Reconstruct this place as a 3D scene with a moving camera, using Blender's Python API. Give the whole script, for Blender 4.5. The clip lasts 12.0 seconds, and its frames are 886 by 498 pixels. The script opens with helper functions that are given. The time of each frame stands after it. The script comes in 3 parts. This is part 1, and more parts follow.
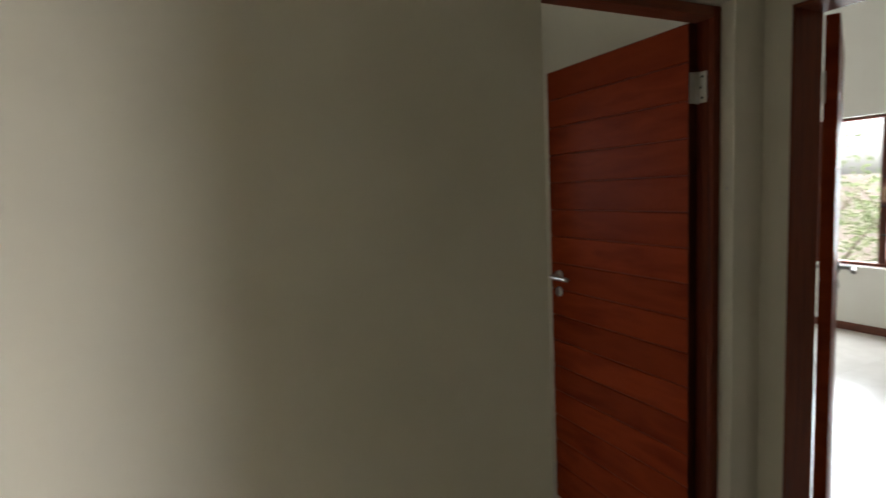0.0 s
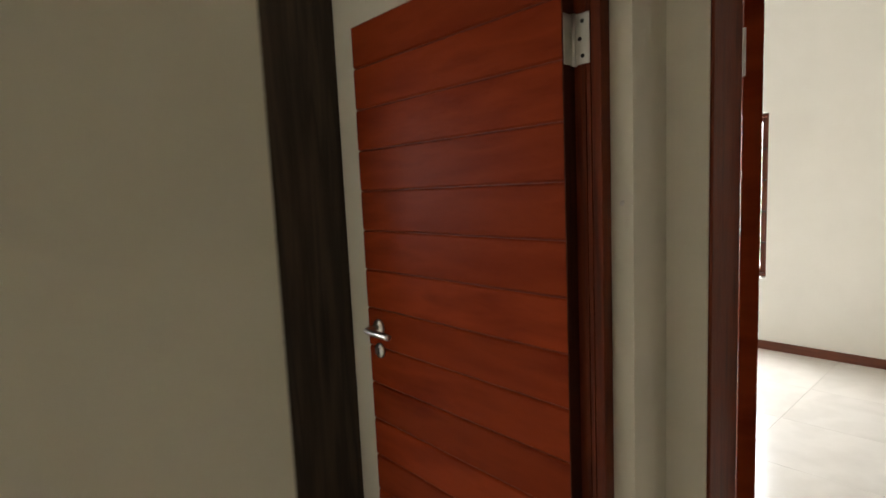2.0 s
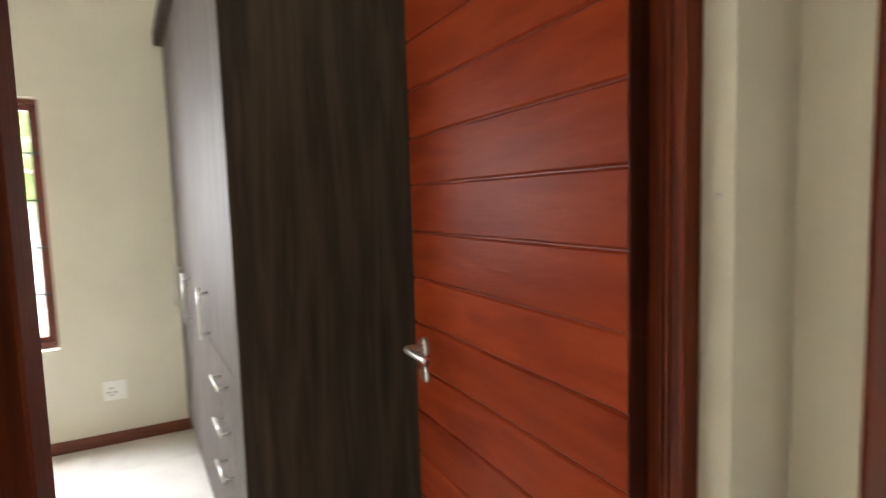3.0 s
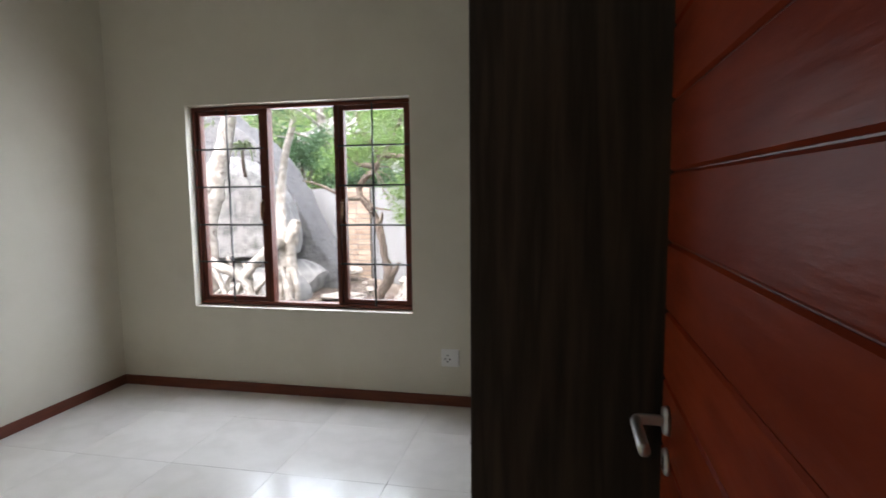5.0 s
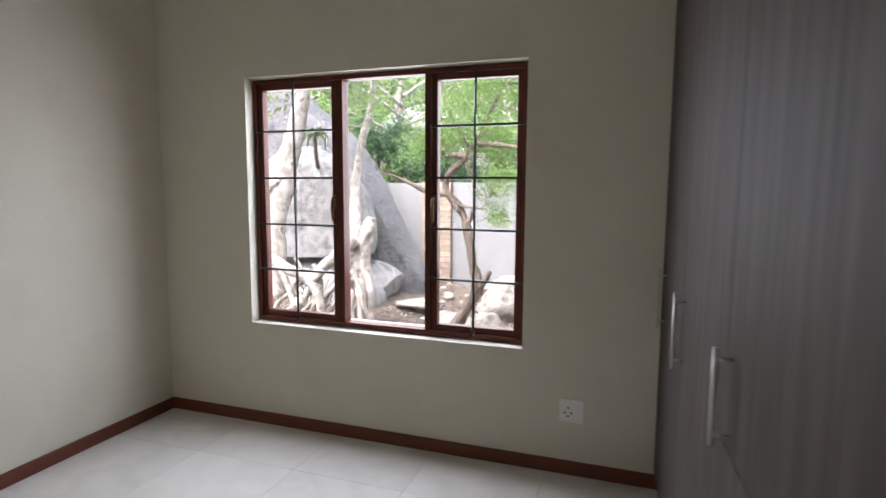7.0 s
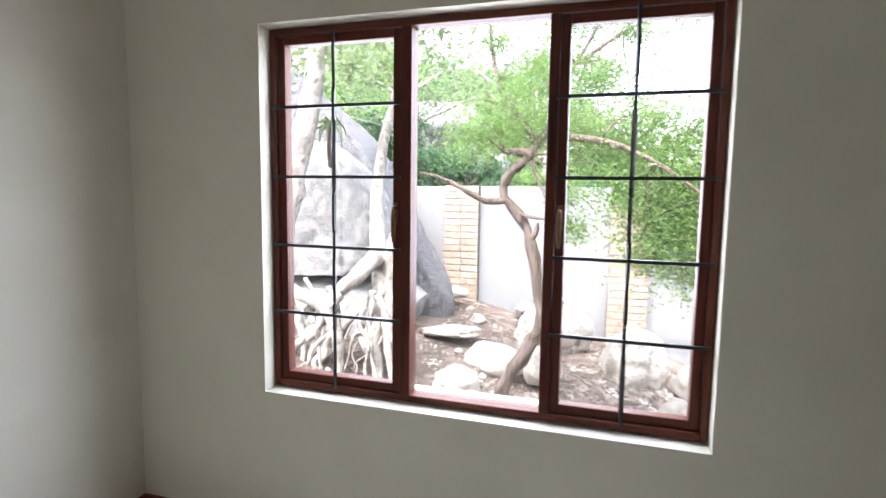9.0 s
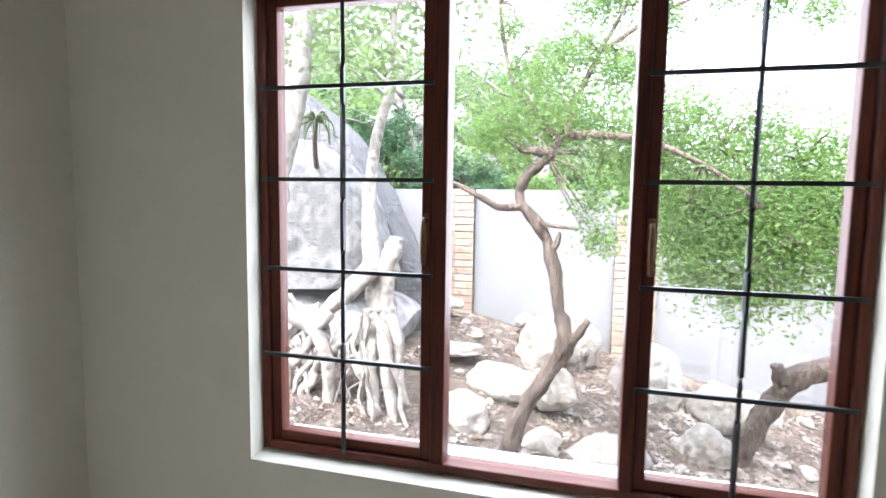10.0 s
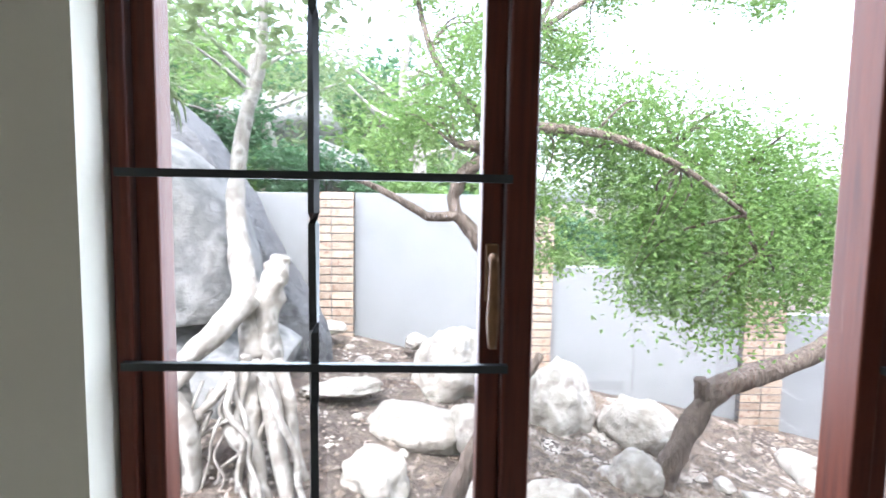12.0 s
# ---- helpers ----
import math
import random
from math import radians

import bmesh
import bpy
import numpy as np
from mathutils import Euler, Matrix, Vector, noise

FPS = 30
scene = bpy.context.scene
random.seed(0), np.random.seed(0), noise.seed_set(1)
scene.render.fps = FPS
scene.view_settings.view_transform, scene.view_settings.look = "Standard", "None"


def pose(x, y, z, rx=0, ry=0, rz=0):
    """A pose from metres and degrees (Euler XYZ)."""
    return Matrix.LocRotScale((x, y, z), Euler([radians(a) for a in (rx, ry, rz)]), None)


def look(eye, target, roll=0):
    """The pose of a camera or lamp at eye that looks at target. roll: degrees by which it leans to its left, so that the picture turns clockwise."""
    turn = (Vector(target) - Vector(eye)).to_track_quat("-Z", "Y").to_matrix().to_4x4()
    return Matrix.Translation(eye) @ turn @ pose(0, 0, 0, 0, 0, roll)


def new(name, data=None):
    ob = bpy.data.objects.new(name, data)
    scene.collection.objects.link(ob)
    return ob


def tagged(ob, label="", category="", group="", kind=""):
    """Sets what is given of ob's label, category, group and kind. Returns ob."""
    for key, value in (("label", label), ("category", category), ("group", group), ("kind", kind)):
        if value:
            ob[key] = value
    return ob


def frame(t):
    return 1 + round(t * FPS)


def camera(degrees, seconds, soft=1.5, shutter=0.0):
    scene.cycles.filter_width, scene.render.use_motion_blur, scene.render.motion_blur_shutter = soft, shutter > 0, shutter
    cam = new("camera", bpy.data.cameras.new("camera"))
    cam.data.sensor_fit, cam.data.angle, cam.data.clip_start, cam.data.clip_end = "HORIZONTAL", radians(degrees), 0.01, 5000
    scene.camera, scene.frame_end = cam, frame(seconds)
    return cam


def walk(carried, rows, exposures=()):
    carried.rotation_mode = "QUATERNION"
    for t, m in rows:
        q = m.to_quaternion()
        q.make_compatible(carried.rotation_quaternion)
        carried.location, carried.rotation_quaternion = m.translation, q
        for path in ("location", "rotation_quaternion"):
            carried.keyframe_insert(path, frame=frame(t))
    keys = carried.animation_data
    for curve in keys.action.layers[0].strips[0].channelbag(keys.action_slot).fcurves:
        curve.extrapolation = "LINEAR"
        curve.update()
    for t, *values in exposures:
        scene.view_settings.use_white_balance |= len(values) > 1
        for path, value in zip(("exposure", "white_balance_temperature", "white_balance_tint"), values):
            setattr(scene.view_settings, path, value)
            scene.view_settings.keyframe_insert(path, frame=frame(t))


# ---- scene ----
cam = camera(78.2, 12.0, shutter=0.5)
PATH = [
    (0, (2.024, -0.735, 1.528), (2.892, 1.055, 1.317), -2.6),
    (0.5, (2.089, -0.573, 1.54), (3.239, 1.046, 1.308), -2.3),
    (1, (2.267, -0.397, 1.535), (3.563, 1.11, 1.312), -2.8),
    (1.2, (2.348, -0.34, 1.525), (3.661, 1.155, 1.324), -2.6),
    (1.5, (2.445, -0.253, 1.547), (3.775, 1.224, 1.327), -2.8),
    (2, (2.629, -0.113, 1.543), (3.956, 1.366, 1.319), -2.6),
    (2.5, (2.821, -0.047, 1.536), (4.1, 1.475, 1.312), -2.3),
    (3, (2.979, -0.008, 1.501), (3.907, 1.755, 1.323), -1.7),
    (3.5, (3.13, 0.066, 1.508), (3.658, 1.987, 1.326), -1.2),
    (3.6, (3.166, 0.083, 1.516), (3.626, 2.02, 1.327), -1.2),
    (5.3, (3.402, 0.393, 1.506), (2.907, 2.319, 1.3), -0.3),
    (5.5, (3.372, 0.458, 1.499), (2.843, 2.376, 1.298), -0.1),
    (6, (3.237, 0.647, 1.526), (2.668, 2.552, 1.311), 0.1),
    (6.5, (3.128, 0.925, 1.508), (2.507, 2.814, 1.297), 0.3),
    (7, (2.931, 1.166, 1.509), (2.287, 3.047, 1.291), 0.3),
    (7.2, (2.857, 1.253, 1.513), (2.199, 3.13, 1.3), 0.5),
    (8.8, (2.157, 1.991, 1.509), (1.549, 3.884, 1.297), 0.7),
    (9, (2.067, 2.07, 1.513), (1.473, 3.969, 1.309), 0.8),
    (9.5, (1.881, 2.285, 1.514), (1.316, 4.193, 1.314), 0.9),
    (10, (1.71, 2.502, 1.528), (1.203, 4.427, 1.333), 0.9),
    (10.5, (1.516, 2.716, 1.533), (1.085, 4.66, 1.34), 0.8),
    (11, (1.367, 2.911, 1.524), (1.082, 4.882, 1.334), 1.0),
    (11.5, (1.287, 3.101, 1.524), (1.15, 5.089, 1.346), 0.4),
    (12, (1.14, 3.254, 1.538), (1.205, 5.246, 1.363), 1.0),
]
EXPOSURES = [(0, 1.75, 6600, 12), (1.2, 2.2, 6900, 14), (2.2, 2.75, 6900, 16), (2.6, 3.05, 6900, 16), (3.0, 3.7, 6700, 15), (3.6, 3.25, 6500, 15), (5.3, 1.65, 6200, 18), (7.2, 1.75, 6200, 20), (9, 2.1, 6000, 18), (12, 1.8, 5700, 14)]
walk(cam, [(t, look(eye, target, roll)) for t, eye, target, roll in PATH], EXPOSURES)

# ---- light ----
world = bpy.data.worlds.new("sky")
scene.world = world
world.use_nodes = True
wn = world.node_tree.nodes
sky = wn.new("ShaderNodeTexSky")
sky.sky_type, sky.sun_disc = "NISHITA", False
sky.sun_elevation, sky.sun_rotation = radians(58), radians(205)
sky.air_density, sky.dust_density = 1.0, 4.0
haze = wn.new("ShaderNodeHueSaturation")
haze.inputs["Saturation"].default_value, haze.inputs["Value"].default_value = 0.4, 2.7
world.node_tree.links.new(sky.outputs["Color"], haze.inputs["Color"])
world.node_tree.links.new(haze.outputs["Color"], wn["Background"].inputs["Color"])
wn["Background"].inputs["Strength"].default_value = 0.15

sun = new("sun", bpy.data.lights.new("sun", "SUN"))
sun.data.energy, sun.data.angle, sun.data.color = 1.2, radians(10), (1.0, 0.95, 0.88)
sun.matrix_world = look((0, 0, 0), (math.sin(radians(25)) * 0.53 * -1, 0.53 * math.cos(radians(25)), -0.85))


def window_light(name, eye, target, w, h, watts):
    """Skylight coming in through one opening."""
    lamp = new(name, bpy.data.lights.new(name, "AREA"))
    lamp.data.shape, lamp.data.size, lamp.data.size_y = "RECTANGLE", w, h
    lamp.data.energy, lamp.data.color = watts, (0.88, 0.95, 1.0)
    lamp.matrix_world = look(eye, target)


window_light("window_skylight", (1.50, 4.62, 1.55), (1.75, 2.6, 0.2), 1.7, 1.5, 22.0)
window_light("window_skylight", (8.0, 2.28, 1.35), (0, 2.0, 1.0), 1.4, 1.4, 25)
# added lamp at an assumed corridor window, kept narrow for a crisper shadow edge
window_light("window_skylight", (0.55, -1.95, 1.3), (0.75, 4, 1.2), 0.4, 1.9, 4.8)


# ---- materials ----
def material(name, base, rough=0.6, metal=0.0, vary=(), scale=5.0, stretch=(1, 1, 1), bump=0.0, bump_scale=60.0, spread=0.0, coat=0.0, detail=6.0, depth=0.004, gloss=0.5):
    """A surface with a base colour, patches of the colours in vary, fine relief, and a random shift from piece to piece."""
    m = bpy.data.materials.new(name)
    m.use_nodes = True
    n, l = m.node_tree.nodes, m.node_tree.links
    b = n["Principled BSDF"]
    b.inputs["Roughness"].default_value, b.inputs["Metallic"].default_value = rough, metal
    b.inputs["Coat Weight"].default_value, b.inputs["Coat Roughness"].default_value = coat, 0.12
    b.inputs["Specular IOR Level"].default_value = gloss
    co = n.new("ShaderNodeTexCoord")
    mp = n.new("ShaderNodeMapping")
    mp.inputs["Scale"].default_value = stretch
    info = n.new("ShaderNodeObjectInfo")
    off = n.new("ShaderNodeVectorMath")
    off.operation = "MULTIPLY_ADD"
    l.new(info.outputs["Random"], off.inputs[0])
    off.inputs[1].default_value = (37, 53, 71) if spread else (0, 0, 0)
    l.new(co.outputs["Object"], off.inputs[2])
    l.new(off.outputs[0], mp.inputs["Vector"])
    t = n.new("ShaderNodeTexNoise")
    t.inputs["Scale"].default_value, t.inputs["Detail"].default_value = scale, detail
    l.new(mp.outputs[0], t.inputs["Vector"])
    ramp = n.new("ShaderNodeValToRGB")
    cols = [base, *vary]
    el = ramp.color_ramp.elements
    while len(el) < max(2, len(cols)):
        el.new(0.5)
    for i, e in enumerate(el):
        e.position = 0.3 + 0.4 * i / max(1, len(el) - 1)
        e.color = (*cols[min(i, len(cols) - 1)], 1)
    l.new(t.outputs["Fac"], ramp.inputs["Fac"])
    colour = ramp.outputs["Color"]
    if spread:
        hsv = n.new("ShaderNodeHueSaturation")
        rng = n.new("ShaderNodeMapRange")
        rng.inputs["To Min"].default_value, rng.inputs["To Max"].default_value = 1 - spread, 1 + spread
        l.new(info.outputs["Random"], rng.inputs["Value"])
        l.new(rng.outputs[0], hsv.inputs["Value"])
        l.new(colour, hsv.inputs["Color"])
        colour = hsv.outputs["Color"]
    l.new(colour, b.inputs["Base Color"])
    if bump:
        t2 = n.new("ShaderNodeTexNoise")
        t2.inputs["Scale"].default_value, t2.inputs["Detail"].default_value = bump_scale, 4
        l.new(mp.outputs[0], t2.inputs["Vector"])
        bp = n.new("ShaderNodeBump")
        bp.inputs["Strength"].default_value, bp.inputs["Distance"].default_value = bump, depth
        l.new(t2.outputs["Fac"], bp.inputs["Height"])
        l.new(bp.outputs[0], b.inputs["Normal"])
    return m


PLASTER = material("cream_plaster", (0.63, 0.59, 0.48), 0.75, vary=[(0.67, 0.63, 0.52), (0.65, 0.61, 0.505)], scale=2.2, bump=0.25, bump_scale=35)
WHITE = material("white_plaster", (0.76, 0.74, 0.68), 0.75, vary=[(0.80, 0.78, 0.72)], scale=3, bump=0.2, bump_scale=40)
CEIL = material("white_ceiling_paint", (0.78, 0.77, 0.73), 0.8, vary=[(0.80, 0.79, 0.76)], scale=2)
TILE = material("cream_porcelain_tile", (0.75, 0.72, 0.66), 0.2, vary=[(0.79, 0.76, 0.70), (0.73, 0.70, 0.64), (0.78, 0.745, 0.69)], scale=3.0, spread=0.03, bump=0.06, bump_scale=9)
GROUT = material("grey_grout", (0.57, 0.54, 0.49), 0.9, vary=[(0.61, 0.58, 0.53)], scale=20)
DOORWOOD = material("varnished_red_meranti", (0.13, 0.0148, 0.0045), 0.36, vary=[(0.21, 0.031, 0.0085), (0.165, 0.0212, 0.006)], scale=2.2, stretch=(1, 1.0, 5), spread=0.14, bump=0.35, bump_scale=11, coat=0.0, gloss=0.02, depth=0.003)
JAMBWOOD = material("varnished_dark_meranti", (0.075, 0.0135, 0.006), 0.42, vary=[(0.16, 0.030, 0.010), (0.10, 0.018, 0.007)], scale=5.0, stretch=(9, 9, 0.6), bump=0.12, bump_scale=40, gloss=0.15)
# meranti darkened to paint in the shade on the bedroom door's hinge edge
SHADEDWOOD = material("shaded_door_edge", (0.030, 0.007, 0.004), 0.5, vary=[(0.06, 0.013, 0.006), (0.04, 0.009, 0.005)], scale=5.0, stretch=(9, 9, 0.6), bump=0.12, bump_scale=40, gloss=0.1)
RAILWOOD = material("varnished_dark_meranti_rail", (0.085, 0.017, 0.008), 0.5, vary=[(0.17, 0.038, 0.014), (0.12, 0.024, 0.010)], scale=5.0, stretch=(0.6, 9, 9), bump=0.12, bump_scale=40, gloss=0.3)
WINWOOD = material("dark_window_wood", (0.045, 0.010, 0.006), 0.5, vary=[(0.10, 0.023, 0.010), (0.07, 0.015, 0.008)], scale=5.0, stretch=(9, 9, 0.6), bump=0.12, bump_scale=40, gloss=0.25)
WINRAIL = material("dark_window_wood_rail", (0.055, 0.012, 0.007), 0.5, vary=[(0.12, 0.028, 0.012), (0.08, 0.018, 0.009)], scale=5.0, stretch=(0.6, 9, 9), bump=0.12, bump_scale=40, gloss=0.25)
SKIRT = material("varnished_skirting_wood", (0.10, 0.022, 0.009), 0.45, vary=[(0.165, 0.042, 0.017)], scale=6, stretch=(0.8, 0.8, 8), bump=0.1)
DARKWOOD = material("dark_brown_wood_laminate", (0.016, 0.0105, 0.0075), 0.6, vary=[(0.058, 0.036, 0.023), (0.024, 0.016, 0.011), (0.072, 0.046, 0.030)], scale=2.2, stretch=(5, 5, 0.4), bump=0.12, bump_scale=25, detail=9, gloss=0.25)
PALEWOOD = material("grey_washed_wood_laminate", (0.062, 0.050, 0.044), 0.6, vary=[(0.12, 0.102, 0.092), (0.08, 0.067, 0.060), (0.14, 0.12, 0.108)], scale=2.4, stretch=(8, 8, 0.35), bump=0.08, bump_scale=25, spread=0.05, gloss=0.06)
STEEL = material("brushed_steel", (0.55, 0.54, 0.51), 0.32, 1.0, vary=[(0.62, 0.61, 0.58)], scale=40)
BRASS = material("aged_brass", (0.20, 0.105, 0.05), 0.5, 0.7, vary=[(0.13, 0.07, 0.035)], scale=40)
IRON = material("black_painted_iron", (0.012, 0.014, 0.014), 0.45, vary=[(0.02, 0.022, 0.022)], scale=30)
PLASTIC = material("white_plastic", (0.8, 0.79, 0.75), 0.35, vary=[(0.82, 0.81, 0.78)], scale=20)
BLACK = material("black_plastic", (0.01, 0.01, 0.01), 0.5)
SOIL = material("brown_leaf_litter_soil", (0.07, 0.052, 0.040), 0.95, vary=[(0.14, 0.108, 0.085), (0.055, 0.040, 0.030), (0.20, 0.16, 0.13)], scale=7, bump=1.0, bump_scale=28, detail=12, depth=0.03)
CHIP = material("dry_leaf_and_stone_chips", (0.36, 0.31, 0.26), 0.9, vary=[(0.14, 0.10, 0.07), (0.52, 0.47, 0.41)], scale=4)
GRANITE = material("weathered_grey_granite", (0.11, 0.108, 0.10), 0.9, vary=[(0.28, 0.27, 0.255), (0.16, 0.157, 0.15), (0.31, 0.30, 0.285)], scale=4.5, bump=0.8, bump_scale=30, detail=14, depth=0.02)
DARKGRANITE = material("dark_grey_granite", (0.04, 0.04, 0.042), 0.9, vary=[(0.125, 0.122, 0.12), (0.065, 0.065, 0.067)], scale=7, bump=0.9, bump_scale=16, detail=14, depth=0.05)
PALEROCK = material("pale_cream_rock", (0.17, 0.14, 0.115), 0.9, vary=[(0.38, 0.345, 0.30), (0.26, 0.23, 0.19), (0.44, 0.405, 0.355)], scale=5, bump=0.9, bump_scale=14, detail=12, depth=0.04)
FIGBARK = material("pale_fig_bark", (0.10, 0.083, 0.068), 0.85, vary=[(0.39, 0.36, 0.32), (0.20, 0.175, 0.148), (0.33, 0.30, 0.265)], scale=8, bump=0.8, bump_scale=12, depth=0.02, detail=10)
BARK = material("rough_brown_bark", (0.065, 0.046, 0.035), 0.95, vary=[(0.19, 0.145, 0.115), (0.10, 0.075, 0.057), (0.23, 0.18, 0.145)], scale=9, stretch=(1.6, 1.6, 0.45), bump=1.0, bump_scale=34, depth=0.03, detail=10)
RENDER = material("grey_rendered_wall", (0.205, 0.203, 0.203), 0.9, vary=[(0.24, 0.238, 0.237), (0.22, 0.218, 0.217)], scale=2, bump=0.3, bump_scale=50)
BRICK = material("buff_face_brick", (0.30, 0.21, 0.145), 0.85, vary=[(0.40, 0.31, 0.235), (0.23, 0.14, 0.095)], scale=14, spread=0.18, bump=0.5, bump_scale=60)
MORTAR = material("grey_mortar", (0.13, 0.12, 0.11), 0.95, vary=[(0.27, 0.26, 0.245)], scale=30, bump=0.4)


def leaf_material(name, a, b, c):
    m = material(name, a, 0.5, vary=[b, c], scale=2.2)
    n, l = m.node_tree.nodes, m.node_tree.links
    p = n["Principled BSDF"]
    g = n.new("ShaderNodeNewGeometry")
    hsv = n.new("ShaderNodeHueSaturation")
    r = n.new("ShaderNodeMapRange")
    r.inputs["To Min"].default_value, r.inputs["To Max"].default_value = 0.78, 1.22
    l.new(g.outputs["Random Per Island"], r.inputs["Value"])
    l.new(r.outputs[0], hsv.inputs["Value"])
    src = p.inputs["Base Color"].links[0].from_socket
    l.new(src, hsv.inputs["Color"])
    l.new(hsv.outputs[0], p.inputs["Base Color"])
    tr = n.new("ShaderNodeBsdfTranslucent")
    l.new(hsv.outputs[0], tr.inputs["Color"])
    mix = n.new("ShaderNodeMixShader")
    mix.inputs[0].default_value = 0.55
    l.new(p.outputs[0], mix.inputs[1])
    l.new(tr.outputs[0], mix.inputs[2])
    l.new(mix.outputs[0], n["Material Output"].inputs["Surface"])
    return m


LEAF = leaf_material("fresh_green_leaves", (0.12, 0.22, 0.055), (0.22, 0.34, 0.10), (0.165, 0.28, 0.075))
LEAFDARK = leaf_material("deep_green_leaves", (0.04, 0.105, 0.045), (0.085, 0.175, 0.075), (0.06, 0.135, 0.055))
LEAFPALE = leaf_material("grey_green_leaves", (0.13, 0.18, 0.08), (0.22, 0.28, 0.13), (0.17, 0.23, 0.10))

GLASS = bpy.data.materials.new("clear_glass")
GLASS.use_nodes = True
gn, gl = GLASS.node_tree.nodes, GLASS.node_tree.links
gt, gg, gm = gn.new("ShaderNodeBsdfTransparent"), gn.new("ShaderNodeBsdfGlossy"), gn.new("ShaderNodeMixShader")
gt.inputs["Color"].default_value = (0.97, 0.98, 0.975, 1)
gg.inputs["Roughness"].default_value = 0.02
gm.inputs[0].default_value = 0.05
gl.new(gt.outputs[0], gm.inputs[1])
gl.new(gg.outputs[0], gm.inputs[2])
gl.new(gm.outputs[0], gn["Material Output"].inputs["Surface"])


# ---- makers ----
def mesh_of(name, bm, mat, smooth=False):
    me = bpy.data.meshes.new(name)
    bm.to_mesh(me)
    bm.free()
    me.materials.append(mat)
    if smooth:
        for p in me.polygons:
            p.use_smooth = True
    return me


def part(name, bm, mat, parent=None, label="", smooth=False):
    """One mesh object, under a thing or part where parent is given."""
    ob = new(name, mesh_of(name, bm, mat, smooth))
    if parent:
        ob.parent = parent
    if label:
        ob["label"] = label
    return ob


def thing(name, label, category, group="", kind="", at=None):
    ob = new(name)
    ob.empty_display_size = 0.1
    if at:
        ob.matrix_world = at
    return tagged(ob, label, category, group, kind)


def box(bm, x0, x1, y0, y1, z0, z1, bevel=0.0):
    m = Matrix.LocRotScale(((x0 + x1) / 2, (y0 + y1) / 2, (z0 + z1) / 2), None, (x1 - x0, y1 - y0, z1 - z0))
    r = bmesh.ops.create_cube(bm, size=1, matrix=m)
    if bevel:
        edges = list({e for v in r["verts"] for e in v.link_edges})
        bmesh.ops.bevel(bm, geom=edges, offset=bevel, segments=2, affect="EDGES", profile=0.5)
    return bm


def boxes(*rows, bevel=0.0):
    bm = bmesh.new()
    for r in rows:
        box(bm, *r, bevel=bevel)
    return bm


def tube(bm, points, radii, sides=10, wobble=0.0, caps=True):
    """A tapered limb through the points."""
    pts = [Vector(p) for p in points]
    rings, up = [], Vector((0.3, 0.9, 0.2)).normalized()
    for i, p in enumerate(pts):
        d = (pts[min(i + 1, len(pts) - 1)] - pts[max(i - 1, 0)]).normalized()
        a = d.cross(up)
        a = a.normalized() if a.length > 0.05 else d.orthogonal().normalized()
        b = d.cross(a)
        ring = []
        for k in range(sides):
            t = 2 * math.pi * k / sides
            r = radii[i] * (1 + wobble * noise.noise(p * 3 + Vector((math.cos(t) * 1.5, math.sin(t) * 1.5, i * 0.4))))
            ring.append(bm.verts.new(p + (a * math.cos(t) + b * math.sin(t)) * r))
        rings.append(ring)
    for r0, r1 in zip(rings, rings[1:]):
        for k in range(sides):
            bm.faces.new((r0[k], r0[(k + 1) % sides], r1[(k + 1) % sides], r1[k]))
    if caps:
        bm.faces.new(rings[0][::-1])
        bm.faces.new(rings[-1])
    return bm


def smooth_path(points, radii, steps=4):
    """More points along a limb, rounded by Catmull-Rom."""
    p = [Vector(q) for q in points]
    out, rad = [], []
    for i in range(len(p) - 1):
        a, b, c, d = p[max(i - 1, 0)], p[i], p[i + 1], p[min(i + 2, len(p) - 1)]
        for s in range(steps):
            t = s / steps
            out.append(0.5 * (2 * b + (c - a) * t + (2 * a - 5 * b + 4 * c - d) * t * t + (3 * b - a - 3 * c + d) * t ** 3))
            rad.append(radii[i] * (1 - t) + radii[i + 1] * t)
    return out + [p[-1]], rad + [radii[-1]]


def limb(bm, points, radii, sides=10, wobble=0.25, steps=4):
    return tube(bm, *smooth_path(points, radii, steps), sides, wobble)


def wall_x(name, x0, x1, y0, y1, h, holes, mat, label):
    """A wall that runs along x, with openings (from, to, sill, head) right through it."""
    rows, at = [], x0
    for a, b, lo, hi in sorted(holes):
        rows.append((at, a, y0, y1, 0, h))
        if lo > 0:
            rows.append((a, b, y0, y1, 0, lo))
        rows.append((a, b, y0, y1, hi, h))
        at = b
    rows.append((at, x1, y0, y1, 0, h))
    return tagged(part(name, boxes(*rows), mat), label, "wall", kind="structure")


def wall_y(name, y0, y1, x0, x1, h, holes, mat, label):
    rows, at = [], y0
    for a, b, lo, hi in sorted(holes):
        rows.append((x0, x1, at, a, 0, h))
        if lo > 0:
            rows.append((x0, x1, a, b, 0, lo))
        rows.append((x0, x1, a, b, hi, h))
        at = b
    rows.append((x0, x1, at, y1, 0, h))
    return tagged(part(name, boxes(*rows), mat), label, "wall", kind="structure")


